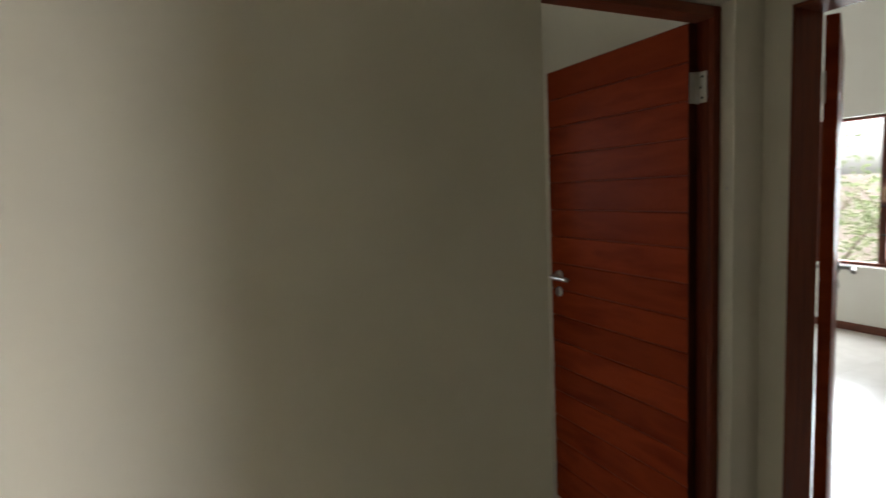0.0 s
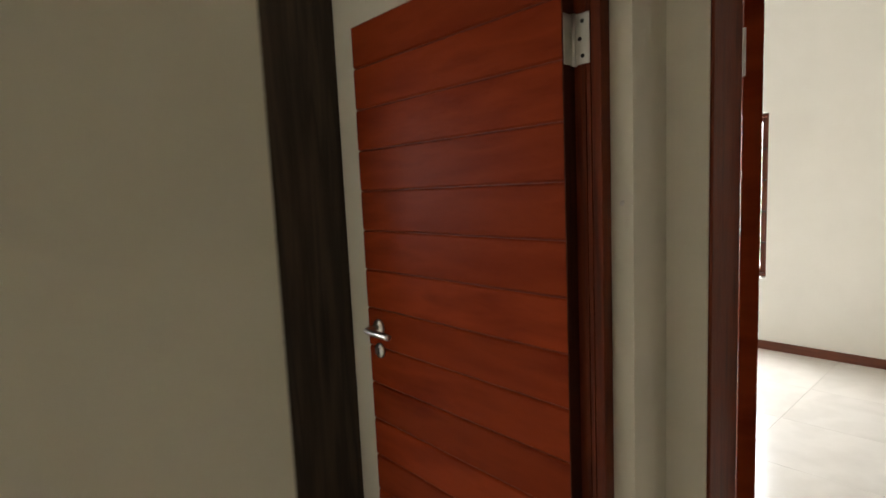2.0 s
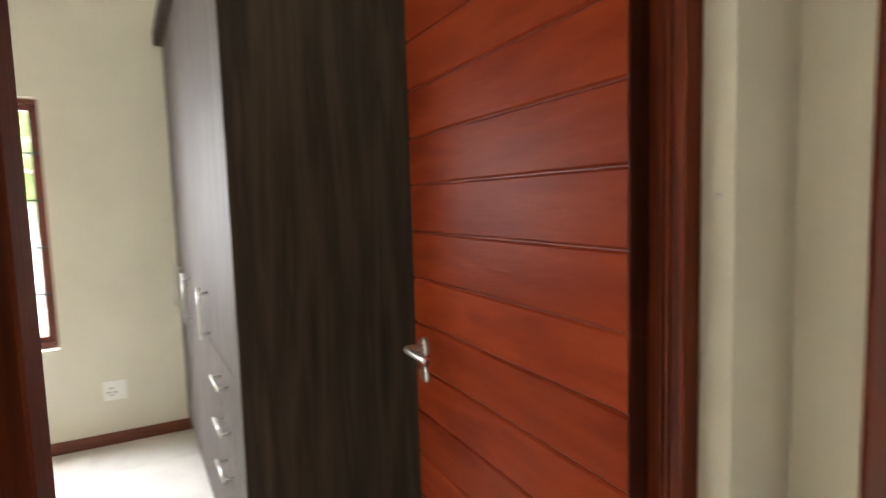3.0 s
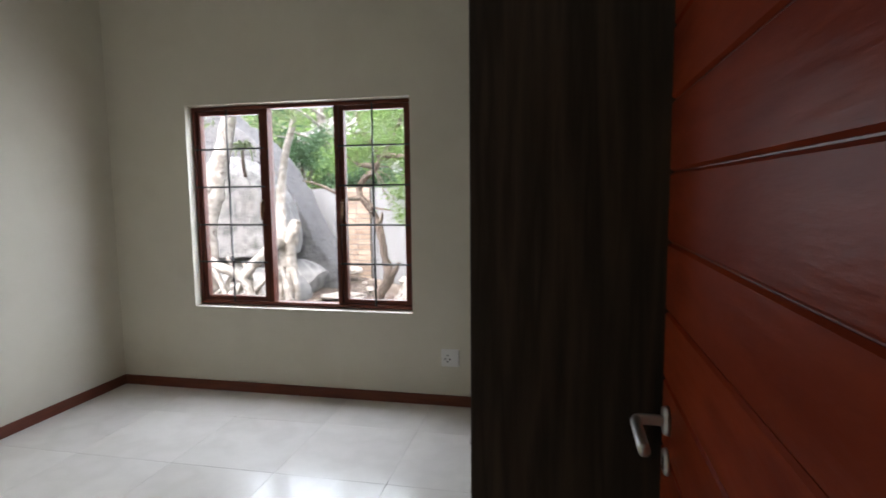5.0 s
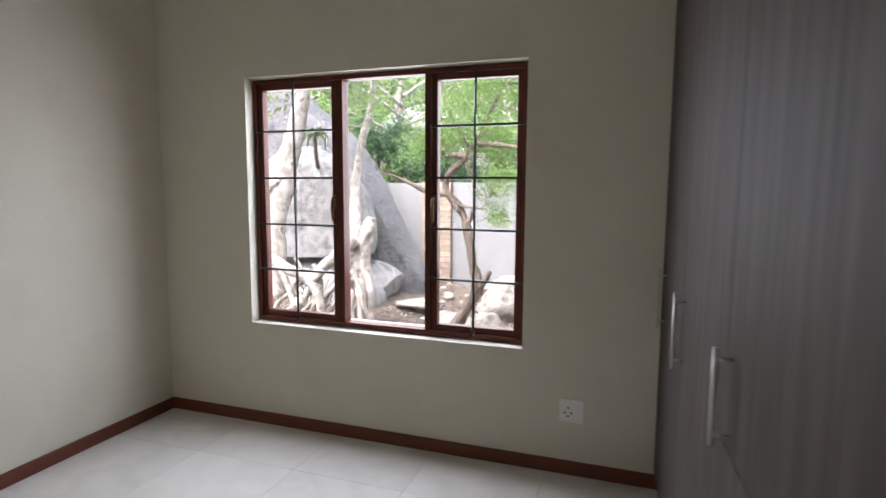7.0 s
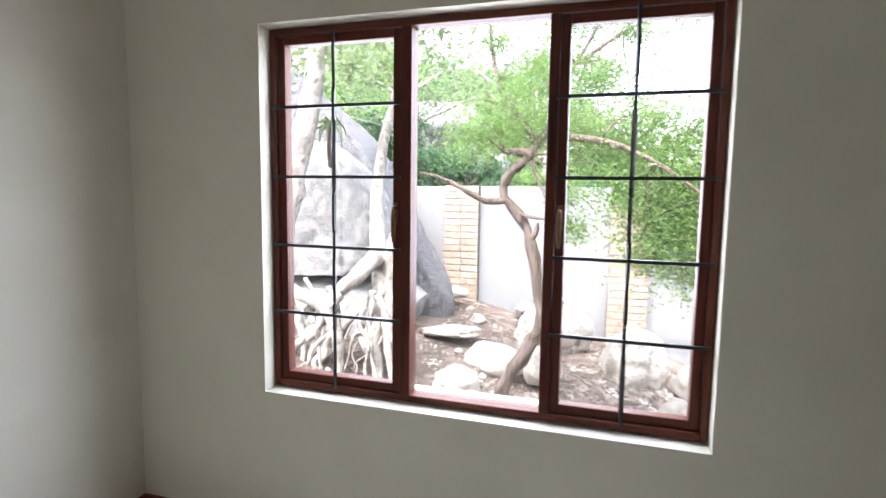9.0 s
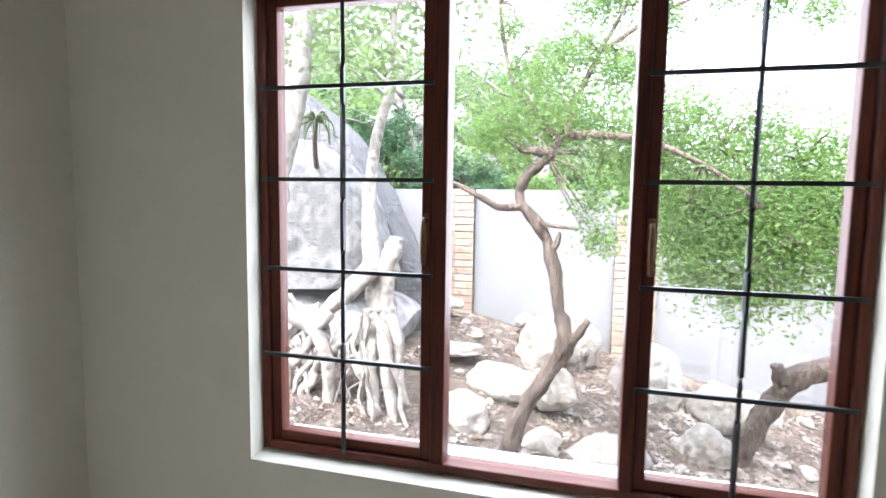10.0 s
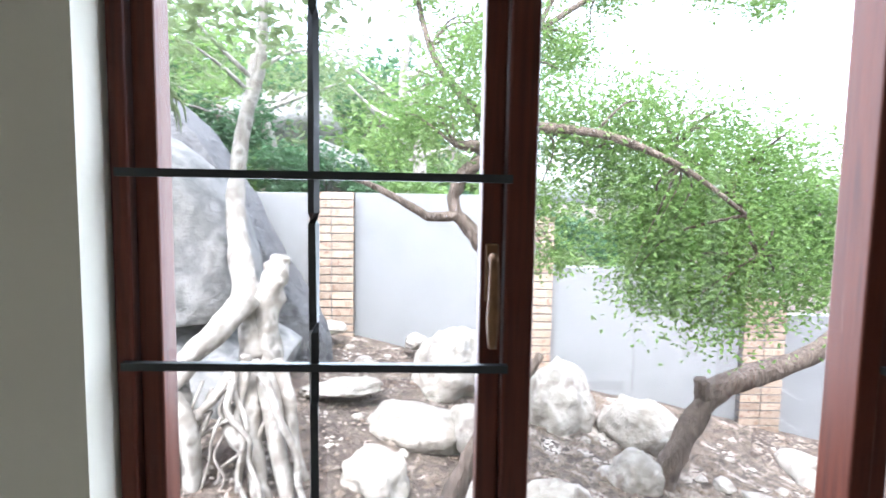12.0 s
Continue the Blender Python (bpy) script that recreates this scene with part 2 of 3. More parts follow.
# ---- structure ----
H = 3.4
wall_x("wall_north", -0.22, 3.80, 4.0, 4.16, H, [(0.675, 2.412, 0.658, 2.176)], PLASTER, "cream plastered outer wall with a window opening")
wall_y("wall_west", 0.385, 4.0, -0.22, 0.0, H, [], PLASTER, "cream plastered bedroom wall")
wall_x("wall_corridor_west", 0.0, 2.86, 0.385, 0.575, H, [], PLASTER, "cream plastered corridor wall beside the bedroom door")
wall_x("wall_corridor_east", 2.86, 3.80, 0.45, 0.575, H, [(2.8601, 3.657, 0, 2.085)], PLASTER, "cream plastered wall piece round the bedroom doorway")
wall_y("wall_between_rooms", -2.2, 4.16, 3.80, 3.945, H, [(-0.468, 0.3595, 0, 2.056)], PLASTER, "cream plastered wall at the end of the corridor")
wall_y("wall_east", -2.2, 4.16, 7.83, 8.05, H, [(1.50, 3.06, 0.63, 2.05)], WHITE, "cream plastered outer wall of the second bedroom")
wall_x("wall_second_north", 3.945, 7.83, 3.9, 4.16, H, [], WHITE, "cream plastered wall of the second bedroom")
wall_x("wall_second_south", 3.945, 7.83, -2.2, -2.0, H, [], WHITE, "cream plastered wall of the second bedroom")
wall_x("wall_second_closet", 6.82, 7.83, -2.0, 0.39, H, [], WHITE, "cream plastered corner pier in the second bedroom")
# unseen wall; its opening is placed to let light onto the wall opposite
wall_x("wall_corridor_south", -1.5, 3.80, -2.2, -2.0, H, [(0.1, 1.0, 0.1, 2.2)], PLASTER, "cream plastered corridor wall")
# added out of view, to give the daylight on the corridor wall its edge
wall_y("wall_corridor_return", -2.0, -0.5, 1.45, 1.6, H, [], PLASTER, "unseen cream wall piece added to cut off the corridor daylight")
wall_y("wall_corridor_end", -2.2, 0.575, -1.7, -1.5, H, [], PLASTER, "cream plastered end wall of the corridor")
wall_x("wall_corridor_back", -1.5, -0.22, 0.385, 0.575, H, [], PLASTER, "cream plastered corridor wall")
tagged(part("ceiling", boxes((-1.7, 8.05, -2.2, 0.575, H, H + 0.15), (-0.22, 8.05, 0.575, 4.16, H, H + 0.15)), CEIL), "plain white plastered ceiling", "ceiling", kind="structure")

floor = tagged(part("floor", boxes((-1.7, 8.05, -2.2, 0.575, -0.35, -0.012), (-0.22, 8.05, 0.575, 4.16, -0.35, -0.012)), GROUT), "cream porcelain tiled floor with fine grey joints", "floor", kind="structure")
TX, TY, X0, Y0 = 0.64, 0.65, 1.91 - 0.64 * 6, 2.90 - 0.65 * 8
tile_mesh = {}


def lay_tile(x0, x1, y0, y1):
    g = 0.001
    key = (round(x1 - x0, 3), round(y1 - y0, 3))
    if key not in tile_mesh:
        tile_mesh[key] = mesh_of("tile", boxes((g, key[0] - g, g, key[1] - g, -0.012, 0.0)), TILE)
    o = new("tile", tile_mesh[key])
    o.location, o.parent = (x0, y0, 0), floor


def pave(ax, bx, ay, by):
    for i in range(20):
        for j in range(14):
            x0, y0 = X0 + i * TX, Y0 + j * TY
            a, b, c, d = max(x0, ax), min(x0 + TX, bx), max(y0, ay), min(y0 + TY, by)
            if b - a > 0.03 and d - c > 0.03:
                lay_tile(a, b, c, d)


def skirting(rows):
    for i, (x0, x1, y0, y1) in enumerate(rows):
        bm = boxes((x0, x1, y0, y1, 0.0, 0.078), bevel=0.004)
        tagged(part("baseboard", bm, SKIRT), "varnished red-brown wooden skirting board along the wall", "baseboard", kind="structure")


skirting([(0.012, 3.16, 3.988, 4.0), (0.0, 0.012, 0.58, 4.0), (7.818, 7.83, 0.402, 3.9), (6.808, 6.82, -2.0, 0.402), (6.82, 7.818, 0.39, 0.402), (0.012, 2.80, 0.575, 0.587)])


# ---- windows ----
def twisted_bar(x, y, z0, z1, joints):
    """A square iron bar, twisted between its crossings."""
    bm = bmesh.new()
    n = 90
    rings = []
    for i in range(n + 1):
        z = z0 + (z1 - z0) * i / n
        near = min(abs(z - j) for j in joints)
        turn = z * 95 if near > 0.06 else joints.index(min(joints, key=lambda j: abs(z - j)))
        ring = []
        for k in range(4):
            a = turn + math.pi / 2 * k + math.pi / 4
            ring.append(bm.verts.new((x + 0.0085 * math.cos(a), y + 0.0085 * math.sin(a), z)))
        rings.append(ring)
    for r0, r1 in zip(rings, rings[1:]):
        for k in range(4):
            bm.faces.new((r0[k], r0[(k + 1) % 4], r1[(k + 1) % 4], r1[k]))
    bm.faces.new(rings[0][::-1])
    bm.faces.new(rings[-1])
    return bm


def casement(parent, x0, x1, z0, z1, handle_right):
    s = 0.034
    sash = part("sash", boxes((x0, x0 + s, 0.065, 0.115, z0, z1), (x1 - s, x1, 0.065, 0.115, z0, z1), bevel=0.004), WINWOOD, parent)
    part("rail", boxes((x0 + s, x1 - s, 0.066, 0.114, z0, z0 + s), bevel=0.004), WINRAIL, sash)
    part("rail", boxes((x0 + s, x1 - s, 0.066, 0.114, z1 - s, z1), bevel=0.004), WINRAIL, sash)
    pane = part("pane", boxes((x0 + s - 0.004, x1 - s + 0.004, 0.074, 0.078, z0 + s - 0.004, z1 - s + 0.004)), GLASS, sash)
    pane.visible_shadow = False
    hx = x1 - s / 2 if handle_right else x0 + s / 2
    zc = (z0 + z1) / 2
    h = part("handle", boxes((hx - 0.010, hx + 0.010, 0.058, 0.067, zc - 0.035, zc + 0.055), bevel=0.003), BRASS, sash, "aged brass casement handle")
    bm = bmesh.new()
    limb(bm, [(hx, 0.058, zc + 0.03), (hx, 0.035, zc + 0.035), (hx, 0.028, zc + 0.0), (hx, 0.032, zc - 0.06), (hx, 0.03, zc - 0.10)], [0.007, 0.007, 0.008, 0.010, 0.006], 8, 0.0)
    part("lever", bm, BRASS, h, smooth=True)


def window(name, m, w, z0, z1, splits, bar_z, label):
    """Frame in its opening: x from 0 to w, the room's side at y = 0."""
    t = thing(name, label, "window", kind="structure", at=m)
    f = 0.028
    a, b = splits
    part("window_frame", boxes((0.002, f, 0.05, 0.13, z0, z1), (w - f, w - 0.002, 0.05, 0.13, z0, z1), (a[0], a[1], 0.052, 0.128, z0 + f, z1 - f), (b[0], b[1], 0.052, 0.128, z0 + f, z1 - f), bevel=0.004), WINWOOD, t)
    part("window_frame", boxes((f, w - f, 0.051, 0.129, z0, z0 + f), (f, w - f, 0.051, 0.129, z1 - f, z1), bevel=0.004), WINRAIL, t)
    casement(t, f + 0.002, a[0] - 0.002, z0 + f + 0.002, z1 - f - 0.002, True)
    casement(t, b[1] + 0.002, w - f - 0.002, z0 + f + 0.002, z1 - f - 0.002, False)
    pane = part("pane", boxes((a[1] - 0.004, b[0] + 0.004, 0.074, 0.078, z0 + f - 0.004, z1 - f + 0.004)), GLASS, t)
    pane.visible_shadow = False
    for x0, x1 in ((f - 0.012, a[0] + 0.006), (b[1] - 0.006, w - f + 0.012)):
        mid = (x0 + x1) / 2 - 0.005
        for z in bar_z:
            part("security_bar", boxes((x0, x1, 0.036, 0.048, z - 0.006, z + 0.006)), IRON, t, "black iron security bar")
        part("security_bar", twisted_bar(mid, 0.046, z0 + f - 0.008, z1 - f + 0.008, list(bar_z)), IRON, t, "black twisted iron security bar")
    part("window_sill", boxes((-0.0, w, 0.131, 0.26, z0 - 0.03, z0 - 0.002), bevel=0.004), WHITE, t, "white plastered outer sill")
    return t


BARS = (1.855, 1.572, 1.286, 1.0)
window("window_1", pose(0.677, 4.018, 0), 1.733, 0.668, 2.172, ((0.584, 0.629), (1.148, 1.184)), BARS, "red-brown wooden casement window with black iron bars")
window("window_2", pose(7.83, 3.058, 0, 0, 0, -90), 1.556, 0.64, 2.045, ((0.5, 0.53), (1.02, 1.05)), (1.75, 1.48, 1.21, 0.94), "red-brown wooden casement window of the second bedroom")
# assumed window, out of view, for the daylight in the corridor
part("window_frame", boxes((0.102, 0.15, -2.13, -2.05, 0.102, 2.198), (0.95, 0.998, -2.13, -2.05, 0.102, 2.198)), JAMBWOOD, thing("window_3", "unseen wooden corridor window, assumed for the daylight", "window", kind="structure"))


# ---- doors ----
def lever_handle(parent, side, y, z, flip):
    """Rose, neck, lever and keyhole plate on one face of a door leaf whose face lies at x = side."""
    s = flip
    bm = bmesh.new()
    tube(bm, [(side, y, z), (side + s * 0.009, y, z)], [0.026, 0.024], 20)
    rose = part("handle", bm, STEEL, parent, "brushed steel lever handle", True)
    bm = bmesh.new()
    limb(bm, [(side + s * 0.006, y, z), (side + s * 0.045, y, z), (side + s * 0.055, y - 0.012, z), (side + s * 0.056, y - 0.06, z), (side + s * 0.056, y - 0.125, z)], [0.0095] * 5, 10, 0.0)
    part("lever", bm, STEEL, rose, smooth=True)
    bm = bmesh.new()
    tube(bm, [(side, y + 0.003, z - 0.075), (side + s * 0.006, y + 0.003, z - 0.075)], [0.024, 0.022], 20)
    plate = part("keyhole_plate", bm, STEEL, parent, smooth=True)
    part("keyhole", boxes((side + s * 0.0065 - 0.001, side + s * 0.0065 + 0.001, y, y + 0.006, z - 0.088, z - 0.066)), BLACK, plate)


def door_leaf(name, label, m, width, top, edge):
    """A plank door leaf; hinge edge at the origin, running along +y, faces at x = 0 and x = 0.04."""
    t = thing(name, label, "door", kind="structure", at=m)
    part("core", boxes((0.006, 0.034, 0.001, width - 0.001, 0.008, top - 0.002)), JAMBWOOD, t)
    z, pitch = 0.008, 0.1239
    first = (1.667 - 0.008) % pitch
    cuts = [0.008] + [0.008 + first + pitch * k for k in range(30) if 0.008 + first + pitch * k < top - 0.02] + [top]
    for z0, z1 in zip(cuts, cuts[1:]):
        bm = bmesh.new()
        box(bm, 0.0, 0.04, 0, width, z0 + 0.0012, z1 - 0.0012)
        edges = [e for e in bm.edges if abs(e.verts[0].co.z - e.verts[1].co.z) < 1e-6 and abs(e.verts[0].co.x - e.verts[1].co.x) < 1e-6]
        bmesh.ops.bevel(bm, geom=edges, offset=0.0045, segments=1, affect="EDGES")
        part("board", bm, DOORWOOD, t)
    # thin strip over the hinge edge; on the bedroom door its colour holds shade
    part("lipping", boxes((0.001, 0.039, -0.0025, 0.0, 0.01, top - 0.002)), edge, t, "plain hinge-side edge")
    return t


def door_frame(name, label, m, w, d, top, j, near):
    """Two jambs and a head, in an opening from x = 0 to w, d deep."""
    t = thing(name, label, "door frame", kind="structure", at=m)
    part("jamb", boxes((0.001, near, 0, d, 0, top + j), bevel=0.003), JAMBWOOD, t)
    part("jamb", boxes((w - j, w - 0.001, 0, d, 0, top + j), bevel=0.003), JAMBWOOD, t)
    part("head", boxes((near, w - j, 0.001, d - 0.001, top, top + j), bevel=0.003), RAILWOOD, t)
    for a in (0.022, 0.034):
        part("moulding", boxes((w - j - 0.003, w - j + 0.003, a, a + 0.008, 0, top), bevel=0.001), JAMBWOOD, t)
    return t


def hinge(m, label, group):
    """A butt hinge opened square: one plate on the leaf's edge (along -x), one on the jamb (along -y)."""
    h = thing("hinge", label, "hinge", group, at=m)
    part("plate", boxes((-0.036, 0.0, -0.003, 0.0, -0.05, 0.05)), STEEL, h)
    part("plate", boxes((-0.003, 0.0, -0.040, -0.003, -0.05, 0.05)), STEEL, h)
    bm = bmesh.new()
    tube(bm, [(-0.003, -0.003, -0.052), (-0.003, -0.003, 0.052)], [0.006, 0.006], 10)
    part("knuckle", bm, STEEL, h, smooth=True)
    for dz in (-0.034, 0.0, 0.034):
        bm = bmesh.new()
        tube(bm, [(-0.0028, -0.024 + 0.006 * (dz == 0), dz), (-0.0048, -0.024 + 0.006 * (dz == 0), dz)], [0.0045, 0.004], 8)
        part("screw", bm, BLACK, h)


door_frame("door_frame_1", "varnished dark red wooden frame in the bedroom doorway", pose(2.86, 0.498, 0), 0.797, 0.076, 2.042, 0.036, 0.024)
leaf_1 = door_leaf("door_1", "open red-brown wooden plank door with steel lever handle", pose(3.581, 0.562, 0, 0, 0, -1.0), 0.775, 2.04, SHADEDWOOD)
lever_handle(leaf_1, 0.0, 0.715, 1.115, -1)
for zh in (1.83, 0.22):
    hinge(pose(3.6195, 0.5605, zh), "brushed steel butt hinge between door and jamb", "bedroom door hinges")

door_frame("door_frame_2", "varnished dark red wooden frame at the corridor's end", pose(3.796, 0.359, 0, 0, 0, -90), 0.827, 0.151, 2.042, 0.012, 0.009)
leaf_2 = door_leaf("door_2", "open red-brown wooden plank door of the second bedroom", pose(3.969, 0.357, 0, 0, 0, -63), 0.775, 2.04, DOORWOOD)
lever_handle(leaf_2, 0.0, 0.715, 1.115, -1)
lever_handle(leaf_2, 0.04, 0.715, 1.115, 1)
for zh in (1.81, 0.22):
    hinge(pose(3.9675, 0.358, zh, 0, 0, 117), "brushed steel butt hinge on the door edge", "second bedroom door hinges")


# ---- wardrobe ----
def bar_handle(parent, x, y, z, length, upright):
    bm = bmesh.new()
    a = Vector((0, 0, length / 2)) if upright else Vector((0, length / 2, 0))
    p = Vector((x - 0.034, y, z))
    tube(bm, [p - a, p + a], [0.006, 0.006], 10)
    hb = part("handle", bm, STEEL, parent, "slim brushed steel bar handle", True)
    for s in (-0.78, 0.78):
        bm = bmesh.new()
        tube(bm, [p + a * s, p + a * s + Vector((0.036, 0, 0))], [0.0045, 0.0045], 8)
        part("post", bm, STEEL, hb, smooth=True)


FX, WY0, WY1, WTOP = 3.178, 1.735, 3.985, 2.53
wardrobe = thing("wardrobe", "tall built-in wardrobe, grey-washed doors and dark brown side panel", "wardrobe")
part("side_panel", boxes((FX + 0.002, 3.798, WY0, WY0 + 0.022, 0.0, WTOP), bevel=0.0015), DARKWOOD, wardrobe, "dark brown woodgrain end panel")
part("edge_strip", boxes((FX - 0.0005, FX + 0.0018, WY0 + 0.001, WY0 + 0.021, 0.0, WTOP)), PALEWOOD, wardrobe)
part("body", boxes((FX + 0.024, 3.797, WY0 + 0.023, WY1, 0.1, WTOP)), PALEWOOD, wardrobe)
part("plinth", boxes((FX + 0.05, 3.797, WY0 + 0.023, WY1, 0.001, 0.099)), DARKWOOD, wardrobe)
part("cornice", boxes((FX - 0.045, 3.797, WY0 + 0.001, WY1 + 0.01, WTOP + 0.001, WTOP + 0.085), bevel=0.006), DARKWOOD, wardrobe, "dark brown cornice board")
UNIT = (WY1 - WY0 - 0.026) / 3
for k in range(3):
    u0 = WY0 + 0.025 + UNIT * k
    low = 0.945 if k == 0 else 0.105
    d = part("door", boxes((FX + 0.003, FX + 0.022, u0 + 0.002, u0 + UNIT - 0.002, low, WTOP - 0.004), bevel=0.0015), PALEWOOD, wardrobe)
    bar_handle(d, FX + 0.003, u0 + UNIT - 0.05 if k != 2 else u0 + UNIT - 0.18, 1.02 if k else 1.06, 0.27 if k else 0.22, True)
    if k == 0:
        for q in range(5):
            z0 = 0.105 + q * 0.1675
            dr = part("drawer", boxes((FX + 0.003, FX + 0.022, u0 + 0.002, u0 + UNIT - 0.002, z0, z0 + 0.164), bevel=0.0015), PALEWOOD, wardrobe)
            bar_handle(dr, FX + 0.003, u0 + UNIT / 2 - 0.02, z0 + 0.085, 0.2, False)

wardrobe.matrix_world = Matrix.Translation((FX, WY0, 0)) @ pose(0, 0, 0, 0, 0, 2.2) @ Matrix.Translation((-FX, -WY0, 0))

mark = bmesh.new()
tube(mark, [(3.6575, 0.474, 1.494), (3.6555, 0.474, 1.494)], [0.006, 0.004], 9, 0.5)
tagged(part("nail_hole", mark, GROUT), "small grey nail mark in the plastered reveal", "mark")

# ---- socket ----
socket = thing("wall_socket", "white plastic wall socket with three round holes", "socket", at=pose(2.682, 4.0, 0.352))
part("plate", boxes((-0.064, 0.064, -0.009, 0.0, -0.064, 0.064), bevel=0.004), PLASTIC, socket)
part("switch", boxes((0.012, 0.040, -0.0135, -0.008, 0.005, 0.040), bevel=0.002), PLASTIC, socket)
for hx, hz in ((-0.018, 0.018), (-0.034, -0.010), (-0.002, -0.010), (-0.018, -0.028)):
    bm = bmesh.new()
    tube(bm, [(hx, -0.0088, hz), (hx, -0.0098, hz)], [0.006, 0.006], 10)
    part("hole", bm, BLACK, socket)

# ---- garden ----
def ground_z(x, y):
    """The garden falls away to the right and rises a little to the fence."""
    t = max(0.0, min(1.0, (x + 1.0) / 7.0))
    z = 0.28 - 1.5 * t
    z += 0.10 * max(0.0, min(1.0, (y - 5.0) / 4.0)) - 0.35 * max(0.0, min(1.0, (6.6 - y) / 2.4)) * (1 - t)
    if y < 4.4 or x > 9:
        z = min(z, -0.3)
    far = max(0.0, y - 9.4)
    hill = min(far, 30) * 0.28 * max(0.0, min(1.0, (9.0 - x) / 9.0))
    return z + hill + 0.05 * noise.noise((x * 1.3, y * 1.3, 0)) + 0.02 * noise.noise((x * 5, y * 5, 2))


def build_ground():
    bm = bmesh.new()
    xs = [-900, -300, -100, -40, -20, -12, -8] + [-6 + 0.15 * i for i in range(97)] + [9, 10, 12, 16, 22, 40, 100, 300, 900]
    ys = [-900, -300, -100, -30, -10, -4, 0, 3, 4.3] + [4.4 + 0.12 * i for i in range(46)] + [10, 11, 12, 14, 17, 20, 26, 34, 45, 80, 300, 900]
    grid = [[bm.verts.new((x, y, min(ground_z(x, y), 8.0))) for x in xs] for y in ys]
    for r0, r1 in zip(grid, grid[1:]):
        for i in range(len(xs) - 1):
            bm.faces.new((r0[i], r0[i + 1], r1[i + 1], r1[i]))
    ob = part("ground", bm, SOIL, smooth=True)
    tagged(ob, "brown soil with dry leaves and stone chips", "ground", kind="structure")


build_ground()


def build_litter():
    rnd = random.Random(4)
    verts, faces = [], []
    for _ in range(30000):
        x, y = rnd.uniform(-1.5, 6.5) if rnd.random() < 0.5 else rnd.gauss(2.7, 0.9), rnd.uniform(4.6, 8.9)
        s = rnd.uniform(0.008, 0.028) * (1 if rnd.random() < 0.93 else 2.0)
        a, z = rnd.uniform(0, 6.3), ground_z(x, y)
        k = len(verts)
        h = s * rnd.uniform(0.15, 0.6)
        for q in range(4):
            b = a + q * 1.57
            verts.append((x + math.cos(b) * s * (1 if q % 2 else 0.6), y + math.sin(b) * s * (1 if q % 2 else 0.6), z + h * 0.5 * rnd.random()))
        verts.append((x, y, z + h + 0.004))
        faces += [(k, k + 1, k + 4), (k + 1, k + 2, k + 4), (k + 2, k + 3, k + 4), (k + 3, k, k + 4)]
    me = bpy.data.meshes.new("leaf_litter")
    me.from_pydata(verts, [], faces)
    me.materials.append(CHIP)
    tagged(new("leaf_litter", me), "dry leaves and stone chips scattered on the soil", "leaf litter", kind="stuff")


build_litter()


def rock(name, label, centre, size, mat, seed, turn=(0, 0, 0), rough=0.22, detail=4, flat=0.0, category="rock", group=""):
    """A boulder: a sphere worn into uneven facets."""
    bm = bmesh.new()
    bmesh.ops.create_icosphere(bm, subdivisions=detail, radius=1.0)
    o = Vector((seed * 7.3, seed * 3.1, seed * 1.7))
    rnd = random.Random(seed)
    cuts = [(Vector((rnd.uniform(-1, 1), rnd.uniform(-1, 1), rnd.uniform(-0.4, 1))).normalized(), rnd.uniform(0.72, 0.97)) for _ in range(14)]
    for v in bm.verts:
        d = v.co.normalized()
        for n, h in cuts:
            k = v.co.dot(n)
            if k > h:
                v.co -= n * (k - h) * 0.97
        v.co += d * rough * (noise.noise(d * 1.4 + o) * 0.7 + noise.noise(d * 3.5 + o) * 0.3 + noise.noise(d * 9 + o) * 0.2 + noise.noise(d * 22 + o) * 0.08)
    m = pose(*centre, *turn) @ Matrix.Diagonal((*size, 1))
    bmesh.ops.transform(bm, matrix=m, verts=bm.verts)
    ob = part(name, bm, mat, smooth=True)
    return tagged(ob, label, category, group)


def boulder(label, centre, size, mat, seed, faces, rough):
    """A great worn boulder, split along the planes (direction, distance) in faces."""
    bm = bmesh.new()
    bmesh.ops.create_icosphere(bm, subdivisions=6, radius=1.0)
    bmesh.ops.transform(bm, matrix=pose(*centre) @ Matrix.Diagonal((*size, 1)), verts=bm.verts)
    o = Vector((seed * 7.3, seed * 3.1, seed * 1.7))
    for v in bm.verts:
        for n, d in faces:
            n = Vector(n).normalized()
            k = v.co.dot(n) - d
            if k > 0:
                v.co -= n * k * 0.96
        p = v.co * 1.3 + o
        v.co += (v.co - Vector(centre)).normalized() * rough * (noise.noise(p) + 0.45 * noise.noise(p * 2.7) + 0.2 * noise.noise(p * 7) + 0.1 * noise.noise(p * 19))
    return tagged(part("boulder", bm, mat, smooth=True), label, "boulder")


# great boulders beside the fence
boulder("great pale grey granite boulder with a split flat underside", (-1.02, 7.25, 1.02), (0.95, 0.72, 0.97), GRANITE, 3, [((0, 0, -1), -0.71), ((0.80, -0.1, 0.60), 0.62), ((0.98, 0, 0.2), 0.13), ((0.1, -1, 0.12), -6.62)], 0.045)
boulder("dark granite boulder sloping down to the garden wall", (-2.2, 8.15, 0.4), (2.5, 0.8, 2.9), DARKGRANITE, 5, [((1.5, 0, 0.95), 0.40), ((0.664, 0, 0.747), 1.0), ((0.1, -1, 0.2), -7.4)], 0.05)
boulder("low grey granite boulder overhanging the soil", (-0.55, 7.58, 0.16), (0.80, 0.55, 0.46), GRANITE, 8, [((0.83, 0, -0.45), -0.08)], 0.06)
boulder("grey granite boulder wrapped in fig roots", (-0.75, 7.15, 0.10), (0.85, 0.62, 0.54), GRANITE, 9, [((0, 0, 1), 0.60)], 0.05)

